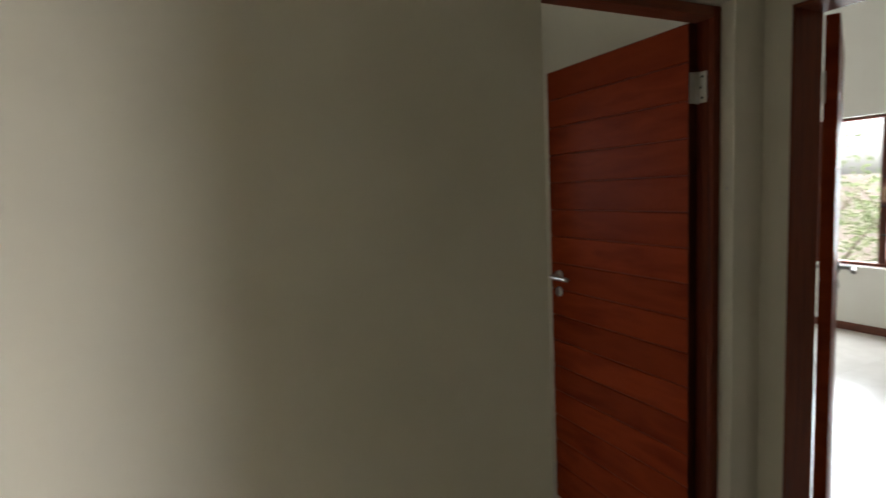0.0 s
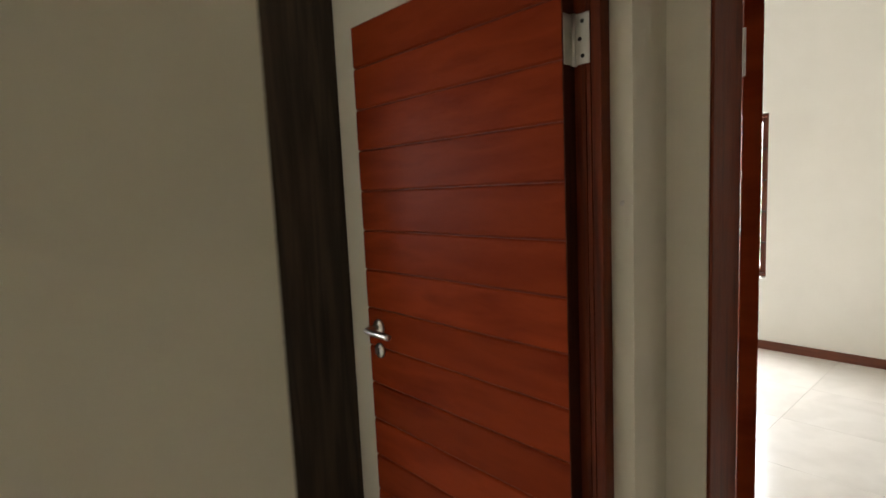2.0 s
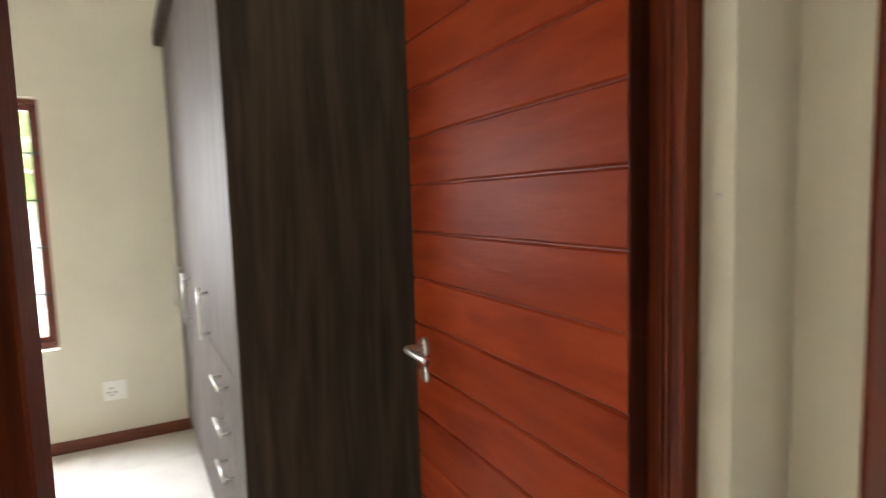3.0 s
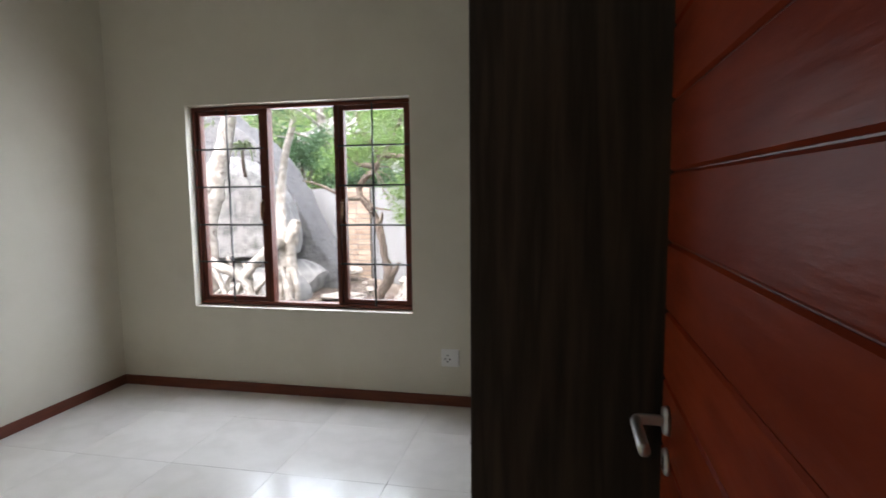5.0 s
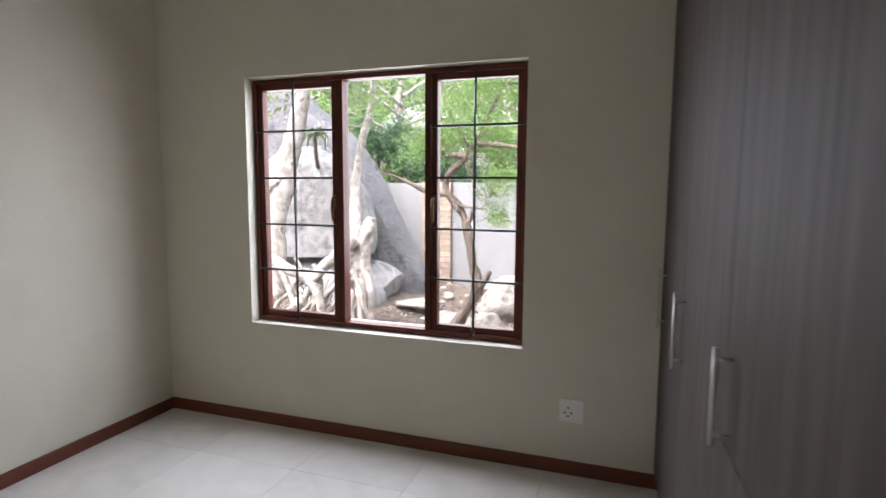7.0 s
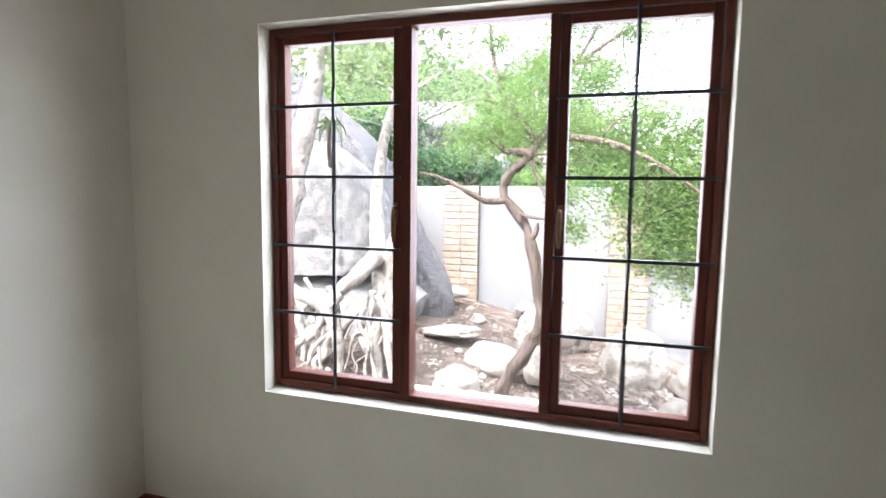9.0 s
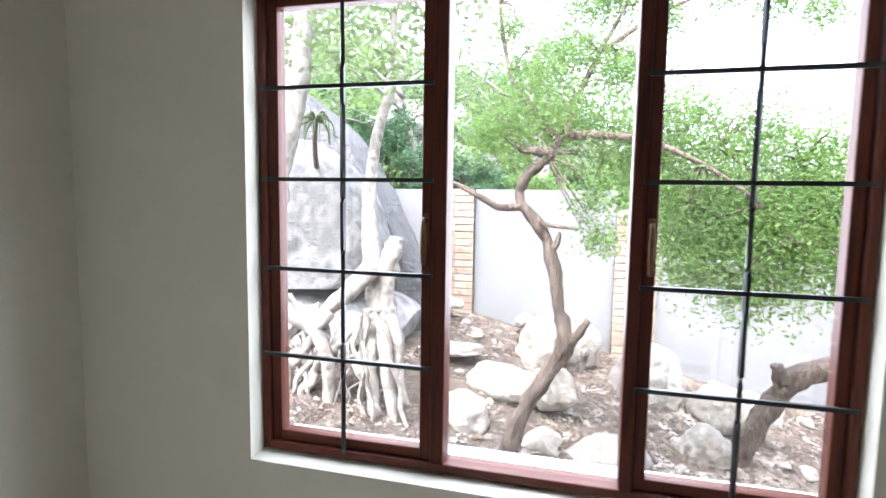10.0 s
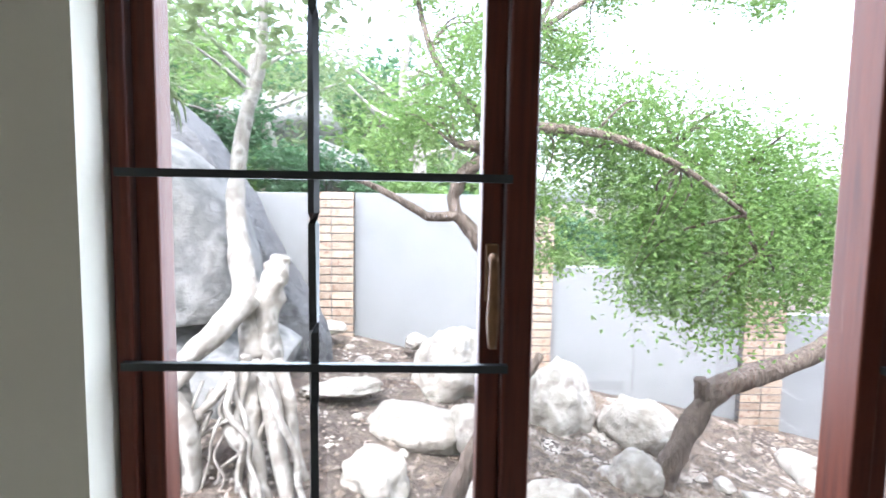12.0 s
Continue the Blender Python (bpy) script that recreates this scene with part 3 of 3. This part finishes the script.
for i, (x, y, z, sx, sy, sz, sd) in enumerate([
        (1.44, 8.25, 0.0, 0.55, 0.42, 0.40, 11), (0.86, 6.35, -0.10, 0.24, 0.20, 0.17, 12), (1.10, 6.98, -0.06, 0.40, 0.26, 0.18, 13),
        (1.50, 6.85, 0.0, 0.20, 0.20, 0.18, 31), (0.52, 7.35, 0.10, 0.36, 0.18, 0.06, 14), (2.28, 7.9, -0.24, 0.44, 0.34, 0.40, 15), (2.66, 6.95, -0.42, 0.19, 0.20, 0.22, 16),
        (2.98, 7.75, -0.36, 0.34, 0.24, 0.26, 17), (1.90, 6.38, -0.30, 0.30, 0.20, 0.16, 18), (1.46, 6.32, -0.24, 0.15, 0.14, 0.13, 19),
        (4.6, 7.7, -0.86, 0.55, 0.26, 0.18, 20), (3.75, 7.0, -0.72, 0.40, 0.2, 0.10, 21), (2.15, 6.1, -0.40, 0.28, 0.2, 0.10, 22), (0.20, 8.55, 0.28, 0.18, 0.12, 0.07, 23),
        (1.05, 8.75, 0.10, 0.16, 0.10, 0.08, 24), (3.35, 8.3, -0.55, 0.30, 0.24, 0.2, 25), (5.6, 7.4, -1.0, 0.4, 0.3, 0.25, 26)]):
    rock("rock", "pale cream garden rock lying on the soil", (x, y, z), (sx, sy, sz), PALEROCK, sd, (0, 0, sd * 40), 0.3, 4, category="rock", group="garden rocks")

pebble = random.Random(77)
for i in range(26):
    x, y = pebble.uniform(0.3, 4.2), pebble.uniform(5.7, 8.7)
    q = pebble.uniform(0.035, 0.095)
    rock("stone", "small pale stone lying on the soil", (x, y, ground_z(x, y) + q * 0.2), (q * 1.3, q, q * 0.7), PALEROCK, 400 + i, (0, 0, i * 47), 0.3, 3, category="stone", group="small garden stones")

# ---- fig tree on the boulder ----
fig = thing("fig_tree", "pale-barked rock fig with roots gripping the boulder", "tree")
bm = bmesh.new()
limb(bm, [(0.24, 6.34, 0.15), (0.22, 6.40, 0.45), (0.20, 6.45, 0.70), (0.22, 6.48, 0.95), (0.27, 6.5, 1.12), (0.29, 6.5, 1.20)], [0.10, 0.09, 0.085, 0.08, 0.07, 0.045], 14, 0.6, 5)
part("stump", bm, FIGBARK, fig, "swollen broken stump", smooth=True)
bm = bmesh.new()
limb(bm, [(0.16, 6.42, 0.60), (0.10, 6.50, 0.85), (0.0, 6.66, 1.12), (-0.09, 6.84, 1.40), (-0.11, 6.92, 1.65), (-0.07, 6.98, 2.05), (0.02, 7.05, 2.5), (0.06, 7.05, 3.3)], [0.095, 0.085, 0.075, 0.062, 0.054, 0.048, 0.04, 0.025], 14, 0.3, 5)
part("trunk", bm, FIGBARK, fig, smooth=True)
bm = bmesh.new()
limb(bm, [(-0.62, 6.1, 0.35), (-0.64, 6.12, 0.8), (-0.68, 6.15, 1.15), (-0.64, 6.2, 1.5), (-0.57, 6.25, 1.85), (-0.44, 6.3, 2.4), (-0.36, 6.3, 3.2)], [0.075, 0.08, 0.10, 0.125, 0.11, 0.085, 0.05], 14, 0.3, 5)
part("trunk", bm, FIGBARK, fig, smooth=True)
bm = bmesh.new()
limb(bm, [(-0.66, 6.15, 1.5), (-0.95, 6.2, 1.75), (-1.35, 6.2, 1.85)], [0.10, 0.12, 0.09], 12, 0.35, 5)
part("limb", bm, FIGBARK, fig, smooth=True)
bm = bmesh.new()
limb(bm, [(0.14, 6.36, 0.98), (0.0, 6.22, 0.80), (-0.14, 6.12, 0.66), (-0.2, 6.06, 0.55)], [0.08, 0.07, 0.05, 0.045], 10, 0.3, 5)
part("root", bm, FIGBARK, fig, smooth=True)
rnd = random.Random(9)
bm = bmesh.new()
limb(bm, [(-0.70, 6.05, 0.78), (-0.45, 6.02, 0.66), (-0.22, 6.0, 0.58), (-0.08, 6.0, 0.40), (-0.05, 6.0, 0.1), (-0.08, 5.98, -0.25)], [0.06, 0.055, 0.05, 0.05, 0.045, 0.04], 10, 0.3, 5)
part("root", bm, FIGBARK, fig, smooth=True)
for i in range(24):
    x = -0.46 + 0.78 * rnd.random()
    top = rnd.uniform(0.35, 0.8) if x < 0.1 else rnd.uniform(0.3, 0.7)
    y = 6.04 + 0.24 * max(0, x) + rnd.uniform(-0.05, 0.05)
    r = rnd.choice((0.008, 0.011, 0.015, 0.02, 0.026, 0.034))
    lean = rnd.uniform(-0.5, 0.25) + 0.15 * (x > 0.15)
    pts = [(x, y + 0.06, top)]
    for k in range(1, 6):
        f = k / 5
        pts.append((x + lean * f + rnd.uniform(-0.05, 0.05), y + 0.05 - 0.12 * f + rnd.uniform(-0.04, 0.04), top + (ground_z(x + lean, y - 0.07) - 0.06 - top) * f))
    bm = bmesh.new()
    limb(bm, pts, [r * 1.4, r * 1.1, r, r * 0.95, r * 0.9, r * 0.6], 8, 0.45, 5)
    part("root", bm, FIGBARK, fig, smooth=True)
for pts, rad in (([(0.30, 6.30, 0.62), (0.40, 6.22, 0.42), (0.42, 6.18, 0.22), (0.52, 6.1, 0.02)], [0.045, 0.04, 0.035, 0.02]),
                 ([(0.26, 6.26, 0.55), (0.34, 6.14, 0.30), (0.40, 6.08, 0.05), (0.46, 6.0, -0.12)], [0.06, 0.055, 0.045, 0.02]),
                 ([(0.16, 6.30, 0.62), (0.20, 6.16, 0.34), (0.26, 6.08, 0.08), (0.28, 6.0, -0.15)], [0.06, 0.06, 0.05, 0.03]),
                 ([(-0.58, 6.02, 0.72), (-0.40, 5.98, 0.40), (-0.36, 5.96, 0.1), (-0.40, 5.94, -0.2)], [0.035, 0.03, 0.026, 0.02])):
    bm = bmesh.new()
    limb(bm, pts, rad, 9, 0.45, 6)
    part("root", bm, FIGBARK, fig, smooth=True)


# ---- leafy trees ----
def leaf_cloud(centres, count, size, seed, droop=0.0, lean=1.0):
    """Many small folded leaves scattered about the given clump centres (x, y, z, spread)."""
    rnd = random.Random(seed)
    verts, faces = [], []
    weights = [c[3] ** 2 for c in centres]
    for c in rnd.choices(centres, weights, k=count):
        d = Vector((rnd.gauss(0, 1), rnd.gauss(0, 1), rnd.gauss(0, 0.75)))
        d = d * (c[3] * 0.5)
        p = Vector(c[:3]) + d
        p.z -= droop * rnd.random() * c[3]
        a = Vector((rnd.gauss(0, 1), rnd.gauss(0, 1), rnd.gauss(-0.2, 0.6))).normalized()
        b = a.cross(Vector((rnd.gauss(0, 1), rnd.gauss(0, 1), rnd.gauss(0, 1)))).normalized()
        s = size * rnd.uniform(0.6, 1.35)
        n = a.cross(b) * s * 0.12
        k = len(verts)
        verts += [p, p + a * s * 0.5 + b * s * 0.24 + n, p + a * s, p + a * s * 0.5 - b * s * 0.24 + n]
        faces += [(k, k + 1, k + 2), (k, k + 2, k + 3)]
    me = bpy.data.meshes.new("crown")
    me.from_pydata([tuple(v) for v in verts], [], faces)
    return me


def crown(parent, centres, count, size, mat, seed, droop=0.0, name="crown"):
    me = leaf_cloud(centres, count, size, seed, droop)
    me.name = name
    me.materials.append(mat)
    o = new(name, me)
    o.parent = parent
    return o


tree = thing("garden_tree", "crooked brown-barked tree with fine fresh green leaves", "tree")
bm = bmesh.new()
limb(bm, [(1.22, 5.98, -0.32), (1.27, 5.98, -0.12), (1.40, 6.0, 0.22), (1.60, 6.02, 0.56), (1.56, 6.04, 0.80), (1.50, 6.05, 1.15), (1.40, 6.05, 1.36), (1.29, 6.05, 1.5), (1.31, 6.06, 1.64), (1.48, 6.07, 1.80)], [0.07, 0.056, 0.048, 0.054, 0.041, 0.038, 0.036, 0.031, 0.030, 0.034], 12, 0.9, 5)
part("trunk", bm, BARK, tree, smooth=True)
branches = [
    ([(1.60, 6.02, 0.56), (1.68, 6.0, 0.66), (1.74, 5.98, 0.76)], [0.04, 0.03, 0.022]),
    ([(1.48, 6.05, 1.17), (1.53, 6.03, 1.24), (1.545, 6.02, 1.31)], [0.03, 0.022, 0.008]),
    ([(1.38, 6.05, 1.38), (1.5, 6.0, 1.35), (1.66, 5.98, 1.33)], [0.02, 0.014, 0.006]),
    ([(1.31, 6.05, 1.47), (1.16, 6.0, 1.46), (1.05, 5.96, 1.52), (0.85, 5.9, 1.62), (0.7, 5.85, 1.66)], [0.03, 0.024, 0.02, 0.014, 0.008]),
    ([(1.48, 6.07, 1.80), (1.36, 6.05, 1.82), (1.28, 6.02, 1.82)], [0.04, 0.03, 0.016]),
    ([(1.46, 6.07, 1.78), (1.56, 6.1, 1.93), (1.75, 6.15, 1.92), (2.1, 6.2, 1.84), (2.5, 6.25, 1.84), (2.95, 6.3, 1.78), (3.3, 6.35, 1.6)], [0.034, 0.026, 0.016, 0.012, 0.009, 0.007, 0.004]),
    ([(1.6, 6.1, 1.92), (1.95, 5.9, 1.88), (2.3, 5.75, 1.72), (2.6, 5.7, 1.5)], [0.03, 0.022, 0.016, 0.008]),
    ([(1.56, 6.1, 1.93), (1.62, 6.3, 2.2), (1.75, 6.4, 2.5), (1.95, 6.5, 2.9)], [0.03, 0.024, 0.018, 0.008]),
    ([(1.52, 6.1, 1.88), (1.3, 6.3, 2.15), (1.15, 6.4, 2.4), (1.05, 6.5, 2.9), (1.1, 6.5, 3.4)], [0.03, 0.024, 0.018, 0.014, 0.008]),
    ([(2.5, 6.25, 1.84), (2.7, 6.0, 1.6), (2.8, 5.9, 1.3)], [0.014, 0.01, 0.005]),
    ([(1.75, 6.4, 2.5), (2.1, 6.42, 2.72), (2.5, 6.42, 2.86), (3.0, 6.4, 2.75)], [0.018, 0.014, 0.010, 0.004]),
]
for pts, rad in branches:
    bm = bmesh.new()
    limb(bm, pts, rad, 8, 0.35, 5)
    part("branch", bm, BARK, tree, smooth=True)
CL = [(1.25, 6.2, 2.1, 0.32), (1.6, 6.25, 2.12, 0.34), (1.95, 6.2, 2.0, 0.34), (1.05, 6.1, 1.95, 0.22), (2.2, 6.2, 1.85, 0.36), (2.5, 6.15, 1.72, 0.4), (2.75, 6.15, 1.5, 0.42), (2.45, 6.0, 1.38, 0.36), (3.0, 6.2, 1.68, 0.36),
      (2.9, 6.1, 1.25, 0.36), (3.25, 6.25, 1.45, 0.30), (2.25, 6.0, 1.55, 0.30), (2.6, 5.95, 1.08, 0.26), (2.3, 6.0, 1.15, 0.2), (1.75, 6.05, 1.55, 0.18), (1.8, 6.0, 1.3, 0.14), (1.95, 6.6, 2.5, 0.18), (1.45, 6.7, 2.6, 0.16), (2.3, 6.2, 2.1, 0.25), (2.7, 6.2, 1.98, 0.26), (3.05, 6.25, 1.86, 0.24), (3.4, 6.3, 1.6, 0.24), (3.5, 6.3, 1.35, 0.2), (3.3, 6.2, 1.15, 0.22), (1.9, 6.6, 2.95, 0.2),
      (1.35, 6.3, 2.4, 0.20), (1.6, 6.35, 2.55, 0.22), (1.9, 6.35, 2.4, 0.20), (1.7, 6.45, 2.9, 0.22), (2.15, 6.45, 2.75, 0.16), (1.15, 6.45, 2.75, 0.16), (2.5, 6.42, 2.88, 0.16), (2.8, 6.4, 2.82, 0.18), (3.05, 6.4, 2.72, 0.14), (2.05, 6.45, 3.2, 0.22), (1.4, 6.4, 3.1, 0.2)]
forks = [Vector(p) for pts, rad in branches[4:] for p in pts]
tw = random.Random(5)
for c in CL:
    for _ in range(3):
        e = Vector(c[:3]) + Vector((tw.gauss(0, 0.35), tw.gauss(0, 0.35), tw.gauss(0, 0.3))) * c[3]
        a = min(forks, key=lambda q: (q - e).length)
        mid = (a + e) / 2 + Vector((tw.gauss(0, 0.05), tw.gauss(0, 0.05), 0.06))
        bm = bmesh.new()
        limb(bm, [a, mid, e], [0.010, 0.006, 0.002], 5, 0.2, 4)
        part("twig", bm, BARK, tree, smooth=True)
crown(tree, CL, 60000, 0.031, LEAF, 21, 0.4)

tree_2 = thing("garden_tree", "leaning brown-barked tree behind the pale rocks", "tree")
bm = bmesh.new()
limb(bm, [(2.86, 7.05, -0.75), (2.92, 7.06, -0.48), (3.08, 7.08, -0.15), (3.30, 7.1, 0.18), (3.65, 7.1, 0.32), (4.05, 7.1, 0.50), (4.5, 7.15, 0.85), (4.9, 7.2, 1.4), (5.2, 7.2, 2.2)], [0.10, 0.092, 0.085, 0.088, 0.075, 0.07, 0.065, 0.055, 0.04], 12, 0.4, 5)
part("trunk", bm, BARK, tree_2, smooth=True)
bm = bmesh.new()
limb(bm, [(3.2, 7.08, 0.14), (3.16, 7.06, 0.24), (3.15, 7.05, 0.29)], [0.06, 0.05, 0.04], 8, 0.4, 4)
part("stub", bm, BARK, tree_2, smooth=True)
crown(tree_2, [(5.2, 7.3, 2.2, 0.6), (4.8, 7.3, 1.7, 0.5), (5.6, 7.4, 2.8, 0.7), (4.3, 7.3, 1.25, 0.35)], 4200, 0.06, LEAF, 22, 0.2)

# ---- boundary wall ----
fence = tagged(thing("garden_wall", "grey rendered boundary wall with buff brick piers", "garden wall"), kind="structure")
for x0, x1, top in ((-6.0, -0.07, 1.60), (0.40, 2.03, 1.61), (2.49, 4.58, 0.86), (5.04, 6.95, 0.36), (7.4, 12, -0.1)):
    part("panel", boxes((x0, x1, 8.99, 9.14, -2.2, top), bevel=0.006), RENDER, fence, "grey rendered wall panel")


def pier(x, top, foot):
    p = part("pier", boxes((x + 0.006, x + 0.462, 8.916, 9.2, foot - 0.6, top - 0.004)), MORTAR, fence, "buff face-brick pier")
    n = int((top - foot + 0.3) / 0.0865)
    for r in range(n):
        z1 = top - r * 0.0865
        for k in range(2):
            o = new("brick", BRICK_MESH)
            o.parent, o.location = p, (x + 0.117 + 0.234 * k, 8.935, z1 - 0.0405)
    return p


BRICK_MESH = mesh_of("brick", boxes((-0.111, 0.111, -0.03, 0.05, -0.0365, 0.0365), bevel=0.004), BRICK)
for x, top, foot in ((-0.065, 1.615, 0.22), (2.025, 1.40, -0.22), (4.575, 0.62, -1.0), (6.94, 0.2, -1.3)):
    pier(x, top, foot)

# ---- hillside behind the wall ----
rnd = random.Random(31)


def shrub(x, y, z, r, n, size, mat, label, seed):
    t = thing("bush", label, "bush", "bushes behind the wall")
    bm = bmesh.new()
    for k in range(5):
        a = k * 1.26 + x
        limb(bm, [(x, y, z - 0.25), (x + math.cos(a) * r * 0.3, y + math.sin(a) * r * 0.3, z + r * 0.45), (x + math.cos(a) * r * 0.7, y + math.sin(a) * r * 0.7, z + r * 1.0)], [0.03, 0.02, 0.008], 6, 0.3, 3)
    part("stem", bm, BARK, t, smooth=True)
    cl = []
    q = random.Random(seed)
    for _ in range(14):
        v = Vector((q.gauss(0, 1), q.gauss(0, 1), q.gauss(0, 1))).normalized() * q.uniform(0.35, 0.95)
        cl.append((x + v.x * r, y + v.y * r, z + r * 0.75 + v.z * r * 0.8, r * q.uniform(0.25, 0.5)))
    crown(t, cl, n, size, mat, seed)


for k, (x, y, z, r, m) in enumerate(((-0.55, 10.0, 1.35, 0.55, LEAFDARK), (0.25, 10.3, 1.2, 0.5, LEAFDARK), (-1.4, 10.3, 1.8, 0.7, LEAFDARK), (0.9, 10.5, 1.1, 0.5, LEAF))):
    shrub(x, y, z, r, 2600, 0.075, m, "dense deep green bush just behind the wall", 300 + k)
for i in range(58):
    x = -9 + 15.5 * ((i * 0.618) % 1.0)
    y = 9.9 + 0.15 * i + rnd.uniform(-0.4, 0.4)
    z = min(ground_z(x, y), 8.0)
    r = rnd.uniform(0.7, 1.2) * (1 + 0.02 * i)
    if x > 0.4:
        r *= 0.5
    m, lb = ((LEAFDARK, "dense deep green bush on the slope"), (LEAF, "bright green bush on the slope"), (LEAFPALE, "grey-green bush on the slope"))[i % 3]
    shrub(x, y, z, r, 1500, 0.09 + 0.003 * i, m, lb, 100 + i)
for i, (x, y, z, s) in enumerate([(-2.5, 10.6, 1.6, 0.9), (-4.2, 11.5, 2.2, 1.3), (-0.4, 11.8, 1.9, 0.7), (-1.6, 13, 2.6, 1.2)]):
    rock("boulder", "grey granite boulder half buried in the slope", (x, y, z), (s * 1.3, s, s * 0.8), GRANITE, 60 + i, (0, 0, i * 50), 0.15, 4, category="boulder")


def tall_tree(x, y, z, h, spread, n, size, mat, seed, label):
    t = thing("tree", label, "tree", "trees on the slope")
    q = random.Random(seed)
    bm = bmesh.new()
    limb(bm, [(x, y, z - 0.2), (x + 0.15, y, z + h * 0.35), (x - 0.1, y, z + h * 0.7), (x + 0.1, y, z + h)], [0.12, 0.09, 0.06, 0.02], 10, 0.3, 4)
    part("trunk", bm, FIGBARK, t, smooth=True)
    cl = []
    for k in range(9):
        a, f = q.uniform(0, 6.28), q.uniform(0.4, 0.95)
        e = Vector((x + math.cos(a) * spread, y + math.sin(a) * spread, z + h * f + spread * q.uniform(0, 0.5)))
        bm = bmesh.new()
        limb(bm, [(x, y, z + h * f * 0.85), (x + (e.x - x) * 0.5, y + (e.y - y) * 0.5, z + h * f), tuple(e)], [0.04, 0.025, 0.008], 6, 0.3, 4)
        part("branch", bm, FIGBARK, t, smooth=True)
        for _ in range(4):
            cl.append((e.x + q.gauss(0, 0.35 * spread), e.y + q.gauss(0, 0.35 * spread), e.z + q.gauss(0, 0.2 * spread), q.uniform(0.2, 0.45) * spread))
    crown(t, cl, n, size, mat, seed, 0.3)


tall_tree(-1.0, 10.4, 1.2, 2.6, 1.1, 2000, 0.085, LEAFPALE, 71, "slender pale tree with sparse grey-green leaves")
tall_tree(0.9, 10.8, 1.0, 3.0, 1.2, 1300, 0.085, LEAFPALE, 72, "slender pale tree with sparse grey-green leaves")
tall_tree(-2.9, 9.9, 1.6, 2.8, 1.2, 2200, 0.085, LEAF, 73, "slender tree with light green leaves")
# the fig's own sparse crown
crown(fig, [(-0.5, 6.4, 3.0, 0.5), (-0.2, 6.5, 2.75, 0.4), (0.3, 6.5, 2.8, 0.45), (-0.9, 6.4, 2.75, 0.4), (0.0, 6.6, 3.3, 0.6), (0.6, 6.6, 3.1, 0.4)], 1500, 0.085, LEAFPALE, 74, 0.4)

# aloe on top of the boulder
aloe = thing("aloe", "spiky green aloe growing on the boulder", "plant")
ac = Vector((-0.47, 6.62, 2.12))
bm = bmesh.new()
limb(bm, [(-0.62, 6.95, 1.68), (-0.56, 6.78, 1.86), tuple(ac)], [0.025, 0.022, 0.02], 8, 0.2, 3)
part("stem", bm, BARK, aloe, smooth=True)
for k in range(16):
    a, e = k * 2.4, 0.95 - 0.09 * k
    d = Vector((math.cos(a) * math.cos(e), math.sin(a) * math.cos(e), math.sin(e)))
    bm = bmesh.new()
    tube(bm, *smooth_path([ac, ac + d * 0.08, ac + d * 0.14 + Vector((0, 0, -0.05)), ac + d * 0.16 + Vector((0, 0, -0.17))], [0.014, 0.013, 0.009, 0.002], 3), 5)
    part("leaf", bm, LEAFPALE, aloe, smooth=True)

# garden seen from the second bedroom
for i in range(8):
    shrub(11.4 + 0.7 * (i % 3), -0.2 + 0.8 * i, -0.4, 1.7, 700, 0.11, LEAFPALE, "light green bush outside the second bedroom", 200 + i)

# ---- floor tiles ----
pave(0.0, 3.80, 0.385, 4.0)
pave(3.80, 7.83, -2.0, 3.9)
pave(-1.5, 3.80, -2.0, 0.385)
